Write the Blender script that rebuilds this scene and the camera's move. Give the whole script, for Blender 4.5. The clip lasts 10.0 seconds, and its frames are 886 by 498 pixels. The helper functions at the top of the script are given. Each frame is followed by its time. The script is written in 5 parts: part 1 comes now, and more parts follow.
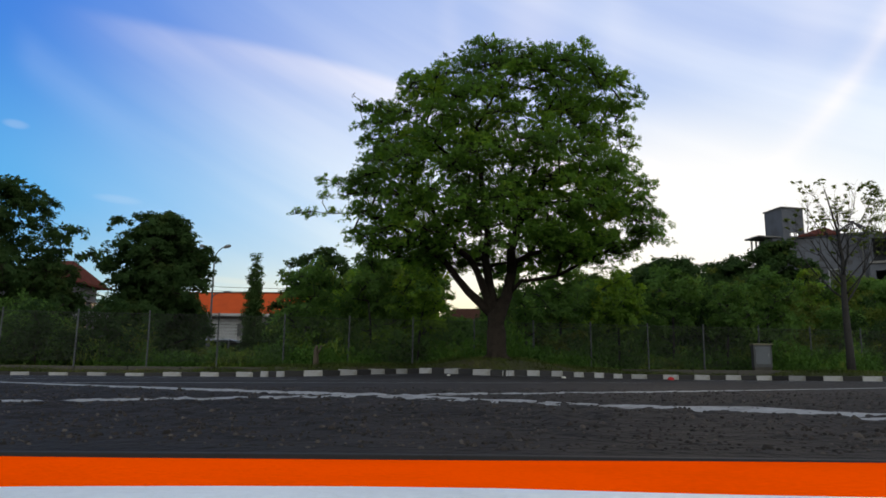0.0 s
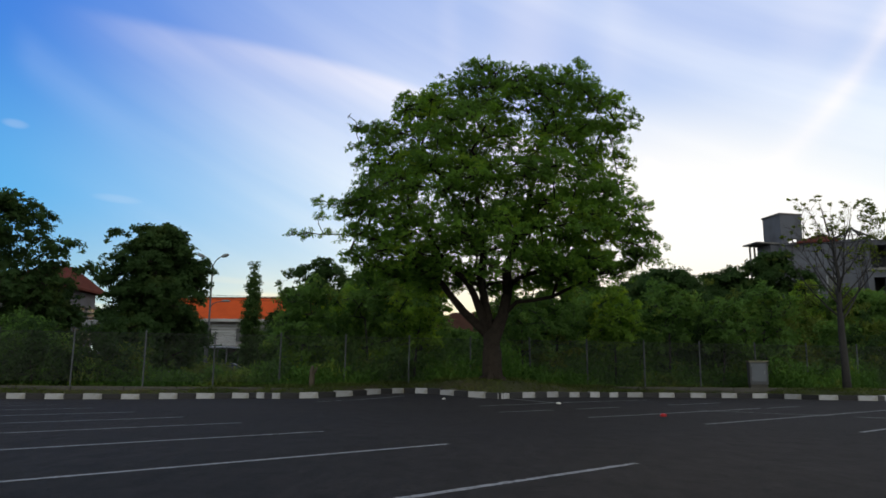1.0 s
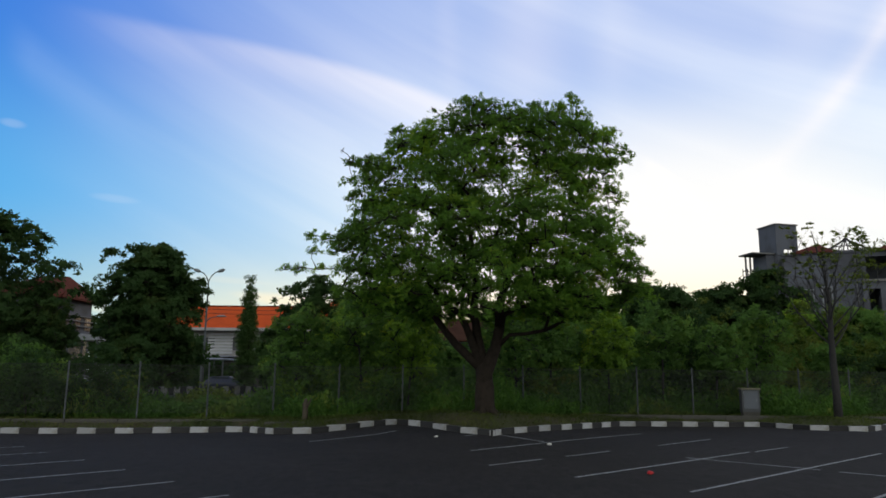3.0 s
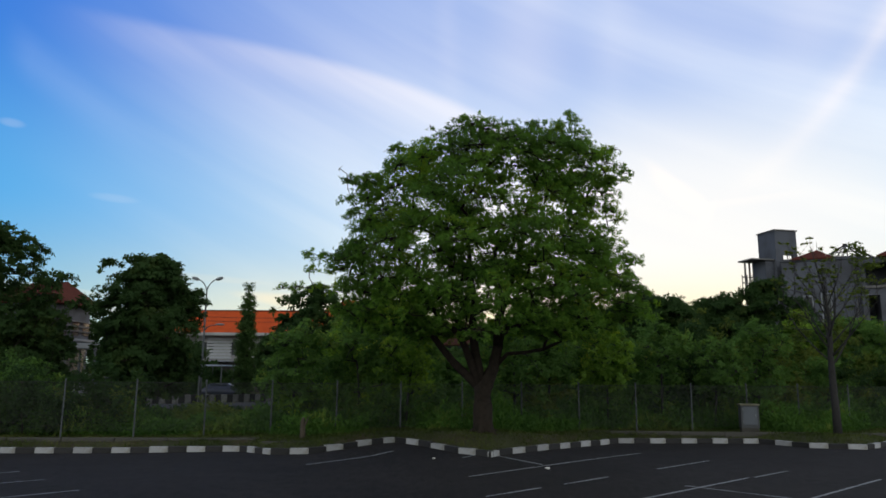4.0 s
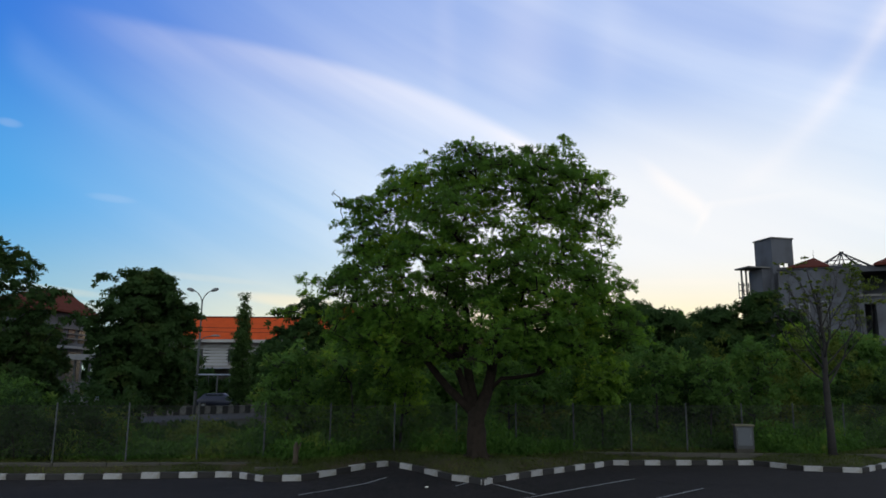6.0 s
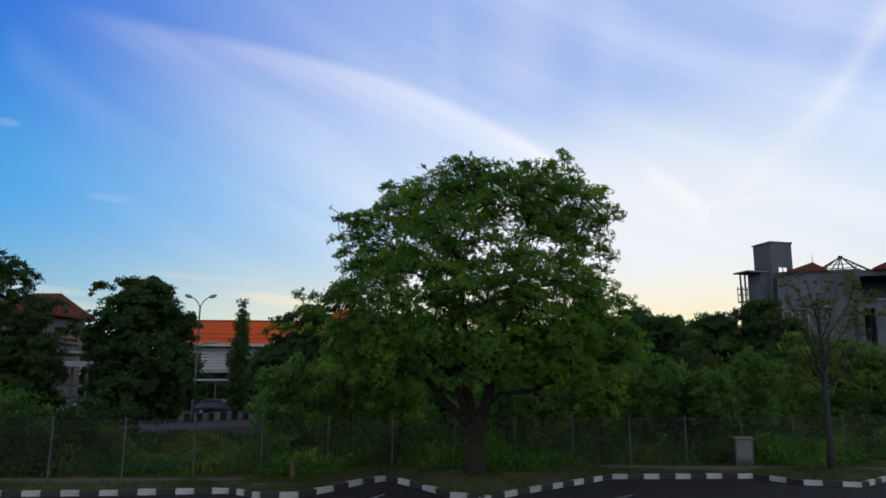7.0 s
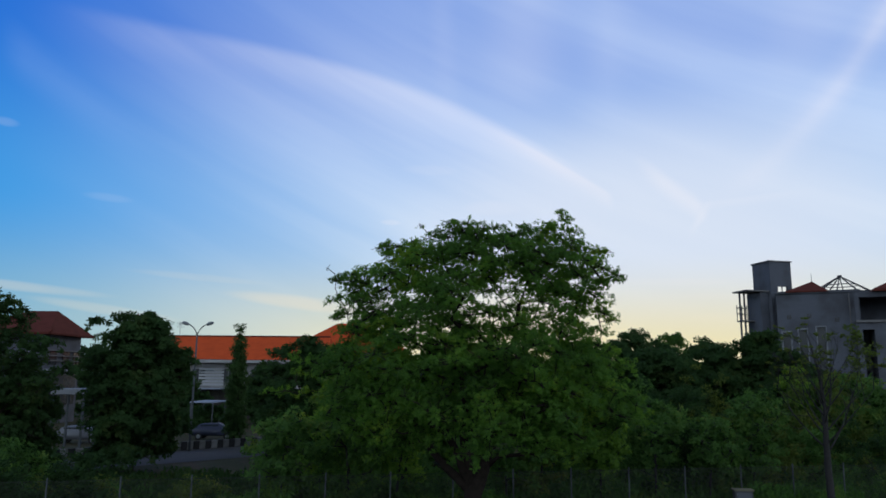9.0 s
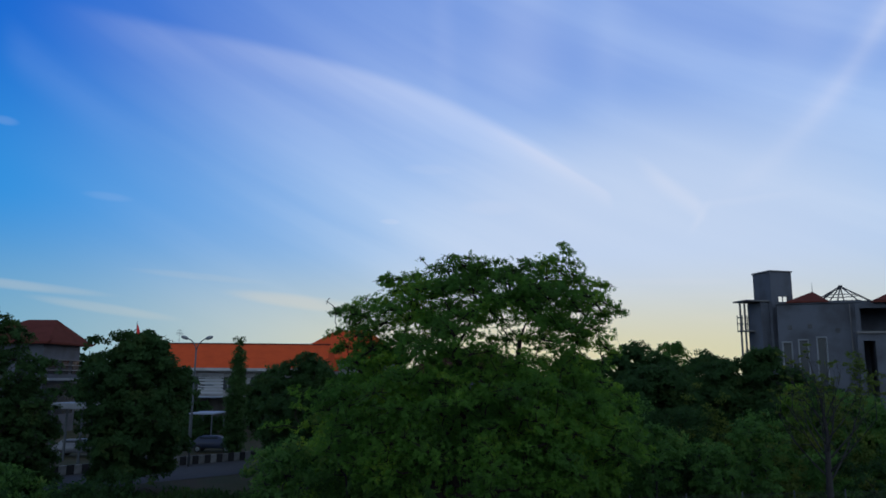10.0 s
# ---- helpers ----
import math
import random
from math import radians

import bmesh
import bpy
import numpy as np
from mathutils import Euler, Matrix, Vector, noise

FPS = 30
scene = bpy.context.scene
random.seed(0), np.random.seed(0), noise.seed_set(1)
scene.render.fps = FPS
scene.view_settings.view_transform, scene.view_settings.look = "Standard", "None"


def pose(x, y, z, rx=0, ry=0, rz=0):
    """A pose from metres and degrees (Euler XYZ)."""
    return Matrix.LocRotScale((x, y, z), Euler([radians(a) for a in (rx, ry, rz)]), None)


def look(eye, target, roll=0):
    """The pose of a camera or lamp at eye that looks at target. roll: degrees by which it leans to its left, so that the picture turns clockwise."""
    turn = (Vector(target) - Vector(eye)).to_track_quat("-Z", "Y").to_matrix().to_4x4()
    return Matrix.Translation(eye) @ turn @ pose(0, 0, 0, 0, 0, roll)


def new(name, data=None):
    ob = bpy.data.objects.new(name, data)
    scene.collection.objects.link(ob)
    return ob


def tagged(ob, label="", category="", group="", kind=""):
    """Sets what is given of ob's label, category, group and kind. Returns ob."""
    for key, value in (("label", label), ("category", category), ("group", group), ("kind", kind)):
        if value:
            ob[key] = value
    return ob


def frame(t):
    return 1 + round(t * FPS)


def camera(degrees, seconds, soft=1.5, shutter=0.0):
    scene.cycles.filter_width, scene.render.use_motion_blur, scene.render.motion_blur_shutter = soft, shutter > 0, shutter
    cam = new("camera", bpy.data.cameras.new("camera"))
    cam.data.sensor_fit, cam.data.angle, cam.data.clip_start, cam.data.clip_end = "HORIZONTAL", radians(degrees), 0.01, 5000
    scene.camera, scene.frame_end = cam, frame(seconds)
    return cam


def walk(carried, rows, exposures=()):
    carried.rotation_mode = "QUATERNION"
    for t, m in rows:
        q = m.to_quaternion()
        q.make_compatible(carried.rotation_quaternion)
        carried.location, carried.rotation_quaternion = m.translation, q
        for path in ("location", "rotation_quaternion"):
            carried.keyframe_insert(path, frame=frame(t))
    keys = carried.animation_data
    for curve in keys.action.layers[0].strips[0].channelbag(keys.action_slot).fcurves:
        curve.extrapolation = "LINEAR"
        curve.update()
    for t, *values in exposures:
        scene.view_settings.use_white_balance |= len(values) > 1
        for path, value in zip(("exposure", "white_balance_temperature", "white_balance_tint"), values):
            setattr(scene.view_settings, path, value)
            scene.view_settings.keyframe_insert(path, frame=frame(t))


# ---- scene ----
cam = camera(63.5, 10.0, soft=1.65)
PATH = [
    (0, (0.472, -0.222, 0.041), (0.409, 1.746, 0.392), 0.5),
    (0.1, (0.482, -0.229, 0.069), (0.419, 1.739, 0.420), 0.5),
    (0.2, (0.492, -0.226, 0.137), (0.429, 1.742, 0.488), 0.5),
    (0.3, (0.502, -0.218, 0.224), (0.439, 1.750, 0.575), 0.5),
    (0.5, (0.521, -0.222, 0.386), (0.459, 1.746, 0.737), 0.5),
    (1, (0.61, -0.388, 0.792), (0.548, 1.58, 1.142), 0.5),
    (1.5, (0.694, -0.522, 1.148), (0.634, 1.446, 1.499), 0.5),
    (2, (0.783, -0.619, 1.414), (0.723, 1.349, 1.765), 0.45),
    (2.5, (0.799, -0.692, 1.685), (0.741, 1.276, 2.035), 0.45),
    (4, (0.845, -0.734, 2.678), (0.79, 1.234, 3.027), 0.5),
    (4.5, (0.899, -0.766, 3.014), (0.845, 1.203, 3.363), 0.5),
    (5, (0.926, -0.778, 3.272), (0.874, 1.19, 3.622), 0.5),
    (5.5, (0.977, -0.8, 3.387), (0.926, 1.168, 3.737), 0.5),
    (7, (1.018, -0.741, 4.118), (0.972, 1.228, 4.467), 0.45),
    (7.5, (1.069, -0.76, 4.466), (1.023, 1.209, 4.815), 0.45),
    (8, (1.061, -0.792, 4.984), (1.017, 1.177, 5.333), 0.45),
    (8.5, (1.051, -0.797, 5.645), (1.008, 1.172, 5.993), 0.5),
    (9, (1.012, -0.865, 6.316), (0.97, 1.104, 6.665), 0.5),
    (9.5, (0.946, -0.843, 7.088), (0.906, 1.126, 7.435), 0.5),
    (10, (0.968, -0.89, 7.522), (0.927, 1.079, 7.869), 0.55),
]
walk(cam, [(t, look(eye, target, roll)) for t, eye, target, roll in PATH],
     exposures=[(0, 0.31, 7700, 10), (2.5, 0.29, 7600, 10), (4.5, 0.19, 7250, 10), (7.0, 0.05, 6680, 10), (8.0, -0.07, 6380, 10), (9.0, -0.18, 6000, 10), (10.0, -0.42, 5450, 10)])

# ---- sky and sun ----
SUN_AZ, SUN_EL = 17.0, 7.0      # degrees to the right of the y axis, degrees above the horizon


def build_sky():
    world = bpy.data.worlds.new("sky")
    world.use_nodes = True
    scene.world = world
    nt = world.node_tree
    nt.nodes.clear()

    def node(kind, **values):
        n = nt.nodes.new(kind)
        for key, value in values.items():
            if key in n.inputs:
                n.inputs[key].default_value = value
        return n

    def math_(op, a, b=None, c=None, clamp=False):
        n = nt.nodes.new("ShaderNodeMath")
        n.operation, n.use_clamp = op, clamp
        for i, v in enumerate((a, b, c)):
            if v is None:
                continue
            if isinstance(v, (int, float)):
                n.inputs[i].default_value = v
            else:
                nt.links.new(v, n.inputs[i])
        return n.outputs[0]

    def mixc(fac, a, b):
        n = nt.nodes.new("ShaderNodeMix")
        n.data_type = "RGBA"
        for sock, v in ((n.inputs[0], fac), (n.inputs[6], a), (n.inputs[7], b)):
            if isinstance(v, (int, float)):
                sock.default_value = v
            elif isinstance(v, tuple):
                sock.default_value = (*v, 1)
            else:
                nt.links.new(v, sock)
        return n.outputs[2]

    def smooth(v, lo, hi):
        n = nt.nodes.new("ShaderNodeMapRange")
        n.interpolation_type = "SMOOTHSTEP"
        nt.links.new(v, n.inputs[0])
        n.inputs[1].default_value, n.inputs[2].default_value = lo, hi
        return n.outputs[0]

    tc = nt.nodes.new("ShaderNodeTexCoord")
    sep = nt.nodes.new("ShaderNodeSeparateXYZ")
    nt.links.new(tc.outputs["Generated"], sep.inputs[0])
    dx, dy, dz = sep.outputs
    # azimuth from the y axis to the right, and elevation, both in degrees
    az = math_("MULTIPLY", math_("ARCTAN2", dx, dy), 57.2958)
    el = math_("MULTIPLY", math_("ARCSINE", dz), 57.2958)

    sky = nt.nodes.new("ShaderNodeTexSky")
    sky.sky_type, sky.sun_disc = "NISHITA", False
    sky.sun_elevation, sky.sun_rotation = radians(SUN_EL), radians(SUN_AZ)
    sky.air_density, sky.dust_density, sky.ozone_density = 1.0, 1.0, 3.0
    nish = nt.nodes.new("ShaderNodeMix")
    nish.data_type, nish.blend_type = "RGBA", "MULTIPLY"
    nish.inputs[0].default_value = 1.0
    nt.links.new(sky.outputs[0], nish.inputs[6])
    nish.inputs[7].default_value = (0.12, 0.12, 0.12, 1)

    # clear air: deep blue high up, paler blue-green towards the horizon
    clear = mixc(smooth(el, 1, 13), (0.32, 0.55, 0.60), (0.070, 0.37, 0.80))
    clear = mixc(smooth(el, 11, 26), clear, (0.030, 0.185, 0.70))
    # uneven, streaked density of the high veil
    mapping = nt.nodes.new("ShaderNodeCombineXYZ")
    nt.links.new(math_("MULTIPLY", math_("ADD", az, math_("MULTIPLY", el, 0.9)), 0.014), mapping.inputs[0])
    nt.links.new(math_("MULTIPLY", math_("ADD", el, math_("MULTIPLY", az, 0.42)), 0.085), mapping.inputs[1])
    noise_ = node("ShaderNodeTexNoise", Scale=1.6, Detail=5.0, Roughness=0.5)
    nt.links.new(mapping.outputs[0], noise_.inputs["Vector"])
    streak = smooth(noise_.outputs["Fac"], 0.34, 0.68)
    def line_of(points, degree):
        """The elevation of a trail as a polynomial in the azimuth."""
        k = np.polyfit([p[0] for p in points], [p[1] for p in points], degree)
        e = float(k[0])
        for c in k[1:]:
            e = math_("ADD", math_("MULTIPLY", e, az), float(c))
        return e

    # high thin veil that thickens towards the sun and ends at the upper edge of the long trail
    main = ((-34.0, 25.0), (-25.6, 24.7), (-12.9, 24.1), (-5.3, 22.6), (-0.5, 21.0), (4.2, 18.8), (8.8, 16.2), (12.3, 13.9))
    above = math_("MULTIPLY", smooth(math_("SUBTRACT", el, line_of(main, 3)), -0.8, 0.9), smooth(az, 15, 8))
    above = math_("MAXIMUM", above, math_("MULTIPLY", smooth(el, 13, 24), math_("MULTIPLY", smooth(az, 8, 16), 0.55)))
    side = math_("MULTIPLY", smooth(az, -38, 5), smooth(az, 150, 60))
    low = smooth(el, 30, 9)
    veil = math_("MULTIPLY", side, math_("ADD", 0.56, math_("MULTIPLY", low, 0.28)))
    veil = math_("MULTIPLY", veil, math_("SUBTRACT", 1.0, math_("MULTIPLY", above, 0.13)))
    veil = math_("MULTIPLY", veil, math_("ADD", math_("MULTIPLY", streak, 0.34), 0.80), clamp=True)
    pale = mixc(smooth(el, 6, 22), (0.83, 0.91, 0.96), (0.765, 0.875, 1.05))
    col = mixc(veil, clear, pale)

    def trail(points, degree, up_w, dn_w, strength, colour, base, fade0=4.0, fade1=1.5):
        d = math_("SUBTRACT", el, line_of(points, degree))
        m = math_("MULTIPLY", smooth(d, up_w, 0.0), smooth(d, -dn_w, 0.0))
        a0, a1 = min(p[0] for p in points), max(p[0] for p in points)
        m = math_("MULTIPLY", m, math_("MULTIPLY", smooth(az, a0 - 0.3, a0 + fade0), smooth(az, a1 + 0.3, a1 - fade1)))
        m = math_("MULTIPLY", m, math_("ADD", 0.6, math_("MULTIPLY", streak, 0.6)))
        return mixc(math_("MULTIPLY", m, strength, clamp=True), base, colour)

    col = trail(main, 3, 1.0, 13.0, 0.24, (0.89, 0.90, 1.02), col, 28.0, 5.0)
    col = trail(main, 3, 1.0, 2.6, 0.12, (0.95, 0.92, 1.0), col, 14.0, 0.8)
    col = trail(((1.0, 20.3), (4.2, 18.8), (8.8, 16.2), (12.4, 13.9)), 2, 0.4, 1.3, 0.55, (1.0, 0.95, 1.0), col, 8.0, 0.5)
    col = trail(((-35.0, 22.5), (-22.0, 15.0)), 1, 2.2, 2.6, 0.14, (0.5, 0.66, 1.0), col, 2.0, 8.0)
    # the fork of old trails to the sun's side
    arc = ((33.5, 26.0), (32.5, 24.5), (28.5, 19.8), (25.7, 16.9), (22.0, 14.4), (19.2, 12.9))
    col = trail(arc, 2, 3.0, 2.6, 0.22, (0.95, 0.93, 1.0), col, 6.0, 0.6)
    col = trail(arc, 2, 1.2, 1.3, 0.13, (1.0, 0.96, 1.0), col, 4.0, 0.6)
    col = trail(((14.2, 16.6), (16.0, 15.2), (19.4, 12.4)), 1, 1.1, 1.6, 0.9, (1.0, 0.96, 0.98), col, 2.5, 0.8)
    col = trail(((18.2, 11.0), (19.8, 13.0)), 1, 0.8, 0.8, 0.6, (1.0, 0.97, 0.98), col, 0.8, 0.8)
    col = trail(((18.5, 12.9), (22.0, 13.1), (27.0, 13.3)), 1, 0.35, 0.6, 0.32, (0.98, 0.95, 0.98), col, 1.0, 5.0)
    # small flat cloud flecks
    for a0, e0, wa, we, s in ((-26.9, 12.6, 1.6, 0.3, 0.09), (-33.9, 16.9, 0.8, 0.3, 0.12), (-5.5, 12.1, 0.8, 0.22, 0.3), (2.8, 13.3, 2.2, 0.6, 0.35),
                              (-2.3, 16.3, 2.2, 0.4, 0.16), (16.8, 7.2, 4.0, 0.3, 0.4), (21.0, 6.0, 5.0, 0.25, 0.25), (20.0, 4.4, 2.2, 0.4, 0.4)):
        d2 = math_("ADD", math_("POWER", math_("ABSOLUTE", math_("DIVIDE", math_("SUBTRACT", az, a0), wa)), 2.0), math_("POWER", math_("ABSOLUTE", math_("DIVIDE", math_("SUBTRACT", math_("ADD", el, math_("MULTIPLY", math_("SUBTRACT", az, a0), 0.03)), e0), we)), 2.0))
        m = math_("MULTIPLY", smooth(d2, 1.6, 0.0), math_("ADD", 0.5, math_("MULTIPLY", streak, 0.5)))
        col = mixc(math_("MULTIPLY", m, s, clamp=True), col, (0.95, 0.92, 0.95))
    # pale shafts that fan out above the sun
    for a0, lean, w, s in ((-1.1, -0.1, 1.6, 0.06), (5.4, 0.05, 4.6, 0.15), (12.5, 0.15, 2.5, 0.05), (27.0, 0.3, 4.0, 0.1)):
        c = math_("ABSOLUTE", math_("SUBTRACT", az, math_("ADD", a0, math_("MULTIPLY", math_("SUBTRACT", el, 24.0), lean))))
        m = math_("MULTIPLY", smooth(c, w, 0.0), smooth(el, 17, 25))
        col = mixc(math_("MULTIPLY", m, s), col, (0.86, 0.87, 1.0))

    # the bright bank round the sun and the yellow foot of the sky
    gx, gy = math_("DIVIDE", math_("SUBTRACT", az, 15.5), 14.0), math_("DIVIDE", math_("SUBTRACT", el, 9.0), 8.0)
    g2 = math_("ADD", math_("MULTIPLY", gx, gx), math_("MULTIPLY", gy, gy))
    col = mixc(math_("MULTIPLY", smooth(g2, 3.0, 0.0), 0.70), col, (0.885, 0.90, 0.945))
    foot = math_("MULTIPLY", smooth(el, 10.0, 1.0), smooth(math_("ABSOLUTE", math_("SUBTRACT", az, 12.0)), 50, 6))
    col = mixc(math_("MULTIPLY", foot, 0.85), col, (1.02, 0.84, 0.38))
    # thin flat clouds low over the roofs
    for a0, e0, wa, we, lean, s in ((-33.0, 5.9, 7.0, 0.38, 0.06, 0.3), (-26.3, 4.5, 5.0, 0.4, 0.12, 0.3), (-12.0, 5.5, 6.0, 0.6, 0.10, 0.6), (-20.0, 7.2, 5.0, 0.3, 0.05, 0.14)):
        u = math_("DIVIDE", math_("SUBTRACT", az, a0), wa)
        v = math_("DIVIDE", math_("SUBTRACT", math_("ADD", el, math_("MULTIPLY", math_("SUBTRACT", az, a0), lean)), e0), we)
        m = smooth(math_("ADD", math_("MULTIPLY", u, u), math_("MULTIPLY", v, v)), 1.3, 0.0)
        m = math_("MULTIPLY", m, math_("ADD", 0.45, math_("MULTIPLY", streak, 0.55)))
        col = mixc(math_("MULTIPLY", m, s, clamp=True), col, (1.0, 0.86, 0.62))
    # behind: unseen sky raised to light what faces the camera; overhead kept dimmer
    rear = mixc(0.75, nish.outputs[2], (1.80, 1.98, 2.06))
    col = mixc(smooth(math_("ABSOLUTE", az), 60, 115), col, rear)
    col = mixc(smooth(el, 32, 58), col, (0.28, 0.33, 0.44))
    # below the horizon: dull ground
    col = mixc(smooth(el, -1.5, 0.0), (0.05, 0.06, 0.05), col)
    bg = nt.nodes.new("ShaderNodeBackground")
    bg.inputs["Strength"].default_value = 1.0
    nt.links.new(col, bg.inputs["Color"])
    out = nt.nodes.new("ShaderNodeOutputWorld")
    nt.links.new(bg.outputs[0], out.inputs["Surface"])


build_sky()
sun_data = bpy.data.lights.new("sun", "SUN")
sun_data.energy, sun_data.angle, sun_data.color = 0.6, radians(10), (1.0, 0.82, 0.6)
sun = new("sun", sun_data)
_a, _e = radians(SUN_AZ), radians(SUN_EL)
sun.matrix_world = look((0, 0, 40), (-math.sin(_a) * 100, -math.cos(_a) * 100, 40 - math.tan(_e) * 100))

# ---- materials ----
def material(name, colour, rough=0.8, metal=0.0, scale=3.0, vary=0.25, fine=40.0, bump=0.15, random_=0.0, spec=0.2, dark=None, thresh=(0.45, 0.7)):
    """A surface with broad stains, fine grain, a little relief and, for repeated pieces, a shift of its own."""
    m = bpy.data.materials.new(name)
    m.use_nodes = True
    nt = m.node_tree
    b = nt.nodes["Principled BSDF"]
    b.inputs["Roughness"].default_value, b.inputs["Metallic"].default_value = rough, metal
    b.inputs["Specular IOR Level"].default_value = spec
    tc = nt.nodes.new("ShaderNodeTexCoord")
    n1 = nt.nodes.new("ShaderNodeTexNoise")
    n1.inputs["Scale"].default_value, n1.inputs["Detail"].default_value = scale, 5.0
    n2 = nt.nodes.new("ShaderNodeTexNoise")
    n2.inputs["Scale"].default_value, n2.inputs["Detail"].default_value = fine, 3.0
    nt.links.new(tc.outputs["Object"], n1.inputs["Vector"])
    nt.links.new(tc.outputs["Object"], n2.inputs["Vector"])
    ramp = nt.nodes.new("ShaderNodeMapRange")
    ramp.inputs[1].default_value, ramp.inputs[2].default_value = thresh
    nt.links.new(n1.outputs["Fac"], ramp.inputs[0])
    mix = nt.nodes.new("ShaderNodeMix")
    mix.data_type = "RGBA"
    mix.inputs[6].default_value = (*colour, 1)
    mix.inputs[7].default_value = (*(dark or tuple(c * (1 - vary) for c in colour)), 1)
    nt.links.new(ramp.outputs[0], mix.inputs[0])
    grain = nt.nodes.new("ShaderNodeMapRange")
    grain.inputs[3].default_value, grain.inputs[4].default_value = 1 - vary, 1 + vary
    nt.links.new(n2.outputs["Fac"], grain.inputs[0])
    hsv = nt.nodes.new("ShaderNodeHueSaturation")
    nt.links.new(mix.outputs[2], hsv.inputs["Color"])
    value = grain.outputs[0]
    if random_:
        info = nt.nodes.new("ShaderNodeObjectInfo")
        r = nt.nodes.new("ShaderNodeMapRange")
        r.inputs[3].default_value, r.inputs[4].default_value = 1 - random_, 1 + random_
        nt.links.new(info.outputs["Random"], r.inputs[0])
        mul = nt.nodes.new("ShaderNodeMath")
        mul.operation = "MULTIPLY"
        nt.links.new(value, mul.inputs[0])
        nt.links.new(r.outputs[0], mul.inputs[1])
        value = mul.outputs[0]
    nt.links.new(value, hsv.inputs["Value"])
    nt.links.new(hsv.outputs[0], b.inputs["Base Color"])
    if bump:
        bn = nt.nodes.new("ShaderNodeBump")
        bn.inputs["Strength"].default_value, bn.inputs["Distance"].default_value = bump, 0.02
        nt.links.new(n2.outputs["Fac"], bn.inputs["Height"])
        nt.links.new(bn.outputs[0], b.inputs["Normal"])
    return m


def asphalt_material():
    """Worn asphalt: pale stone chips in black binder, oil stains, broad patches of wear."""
    m = bpy.data.materials.new("asphalt")
    m.use_nodes = True
    nt = m.node_tree
    b = nt.nodes["Principled BSDF"]
    b.inputs["Roughness"].default_value, b.inputs["Specular IOR Level"].default_value = 0.9, 0.15
    tc = nt.nodes.new("ShaderNodeTexCoord")

    def tex(kind, scale, detail=3.0):
        n = nt.nodes.new(kind)
        n.inputs["Scale"].default_value = scale
        if "Detail" in n.inputs:
            n.inputs["Detail"].default_value = detail
        nt.links.new(tc.outputs["Object"], n.inputs["Vector"])
        return n

    def rng_(src, a, b_, c, d):
        n = nt.nodes.new("ShaderNodeMapRange")
        for i, v in enumerate((a, b_, c, d)):
            n.inputs[i + 1].default_value = v
        nt.links.new(src, n.inputs[0])
        return n.outputs[0]

    def mul(x, y):
        n = nt.nodes.new("ShaderNodeMath")
        n.operation = "MULTIPLY"
        nt.links.new(x, n.inputs[0])
        nt.links.new(y, n.inputs[1])
        return n.outputs[0]

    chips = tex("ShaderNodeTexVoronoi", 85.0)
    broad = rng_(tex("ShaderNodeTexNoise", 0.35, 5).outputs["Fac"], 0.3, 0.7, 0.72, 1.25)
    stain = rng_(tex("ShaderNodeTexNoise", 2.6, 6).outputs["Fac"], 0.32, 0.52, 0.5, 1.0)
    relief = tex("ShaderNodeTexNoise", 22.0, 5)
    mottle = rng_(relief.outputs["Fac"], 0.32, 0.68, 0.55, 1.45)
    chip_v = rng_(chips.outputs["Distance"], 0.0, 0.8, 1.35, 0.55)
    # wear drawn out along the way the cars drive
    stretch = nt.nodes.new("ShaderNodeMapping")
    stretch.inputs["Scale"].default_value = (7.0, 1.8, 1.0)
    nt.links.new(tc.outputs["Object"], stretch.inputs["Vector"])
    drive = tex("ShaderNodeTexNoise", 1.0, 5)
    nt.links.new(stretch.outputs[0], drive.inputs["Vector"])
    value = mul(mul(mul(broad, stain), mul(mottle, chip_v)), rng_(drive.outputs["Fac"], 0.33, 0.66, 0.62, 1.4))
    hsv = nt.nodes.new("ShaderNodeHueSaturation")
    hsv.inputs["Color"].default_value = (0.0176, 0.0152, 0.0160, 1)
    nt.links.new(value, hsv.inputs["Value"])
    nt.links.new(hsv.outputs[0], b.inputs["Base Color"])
    bn = nt.nodes.new("ShaderNodeBump")
    bn.inputs["Strength"].default_value, bn.inputs["Distance"].default_value = 0.35, 0.005
    nt.links.new(chips.outputs["Distance"], bn.inputs["Height"])
    bn.invert = True
    bn2 = nt.nodes.new("ShaderNodeBump")
    bn2.inputs["Strength"].default_value, bn2.inputs["Distance"].default_value = 0.35, 0.02
    nt.links.new(relief.outputs["Fac"], bn2.inputs["Height"])
    nt.links.new(bn.outputs[0], bn2.inputs["Normal"])
    nt.links.new(bn2.outputs[0], b.inputs["Normal"])
    return m


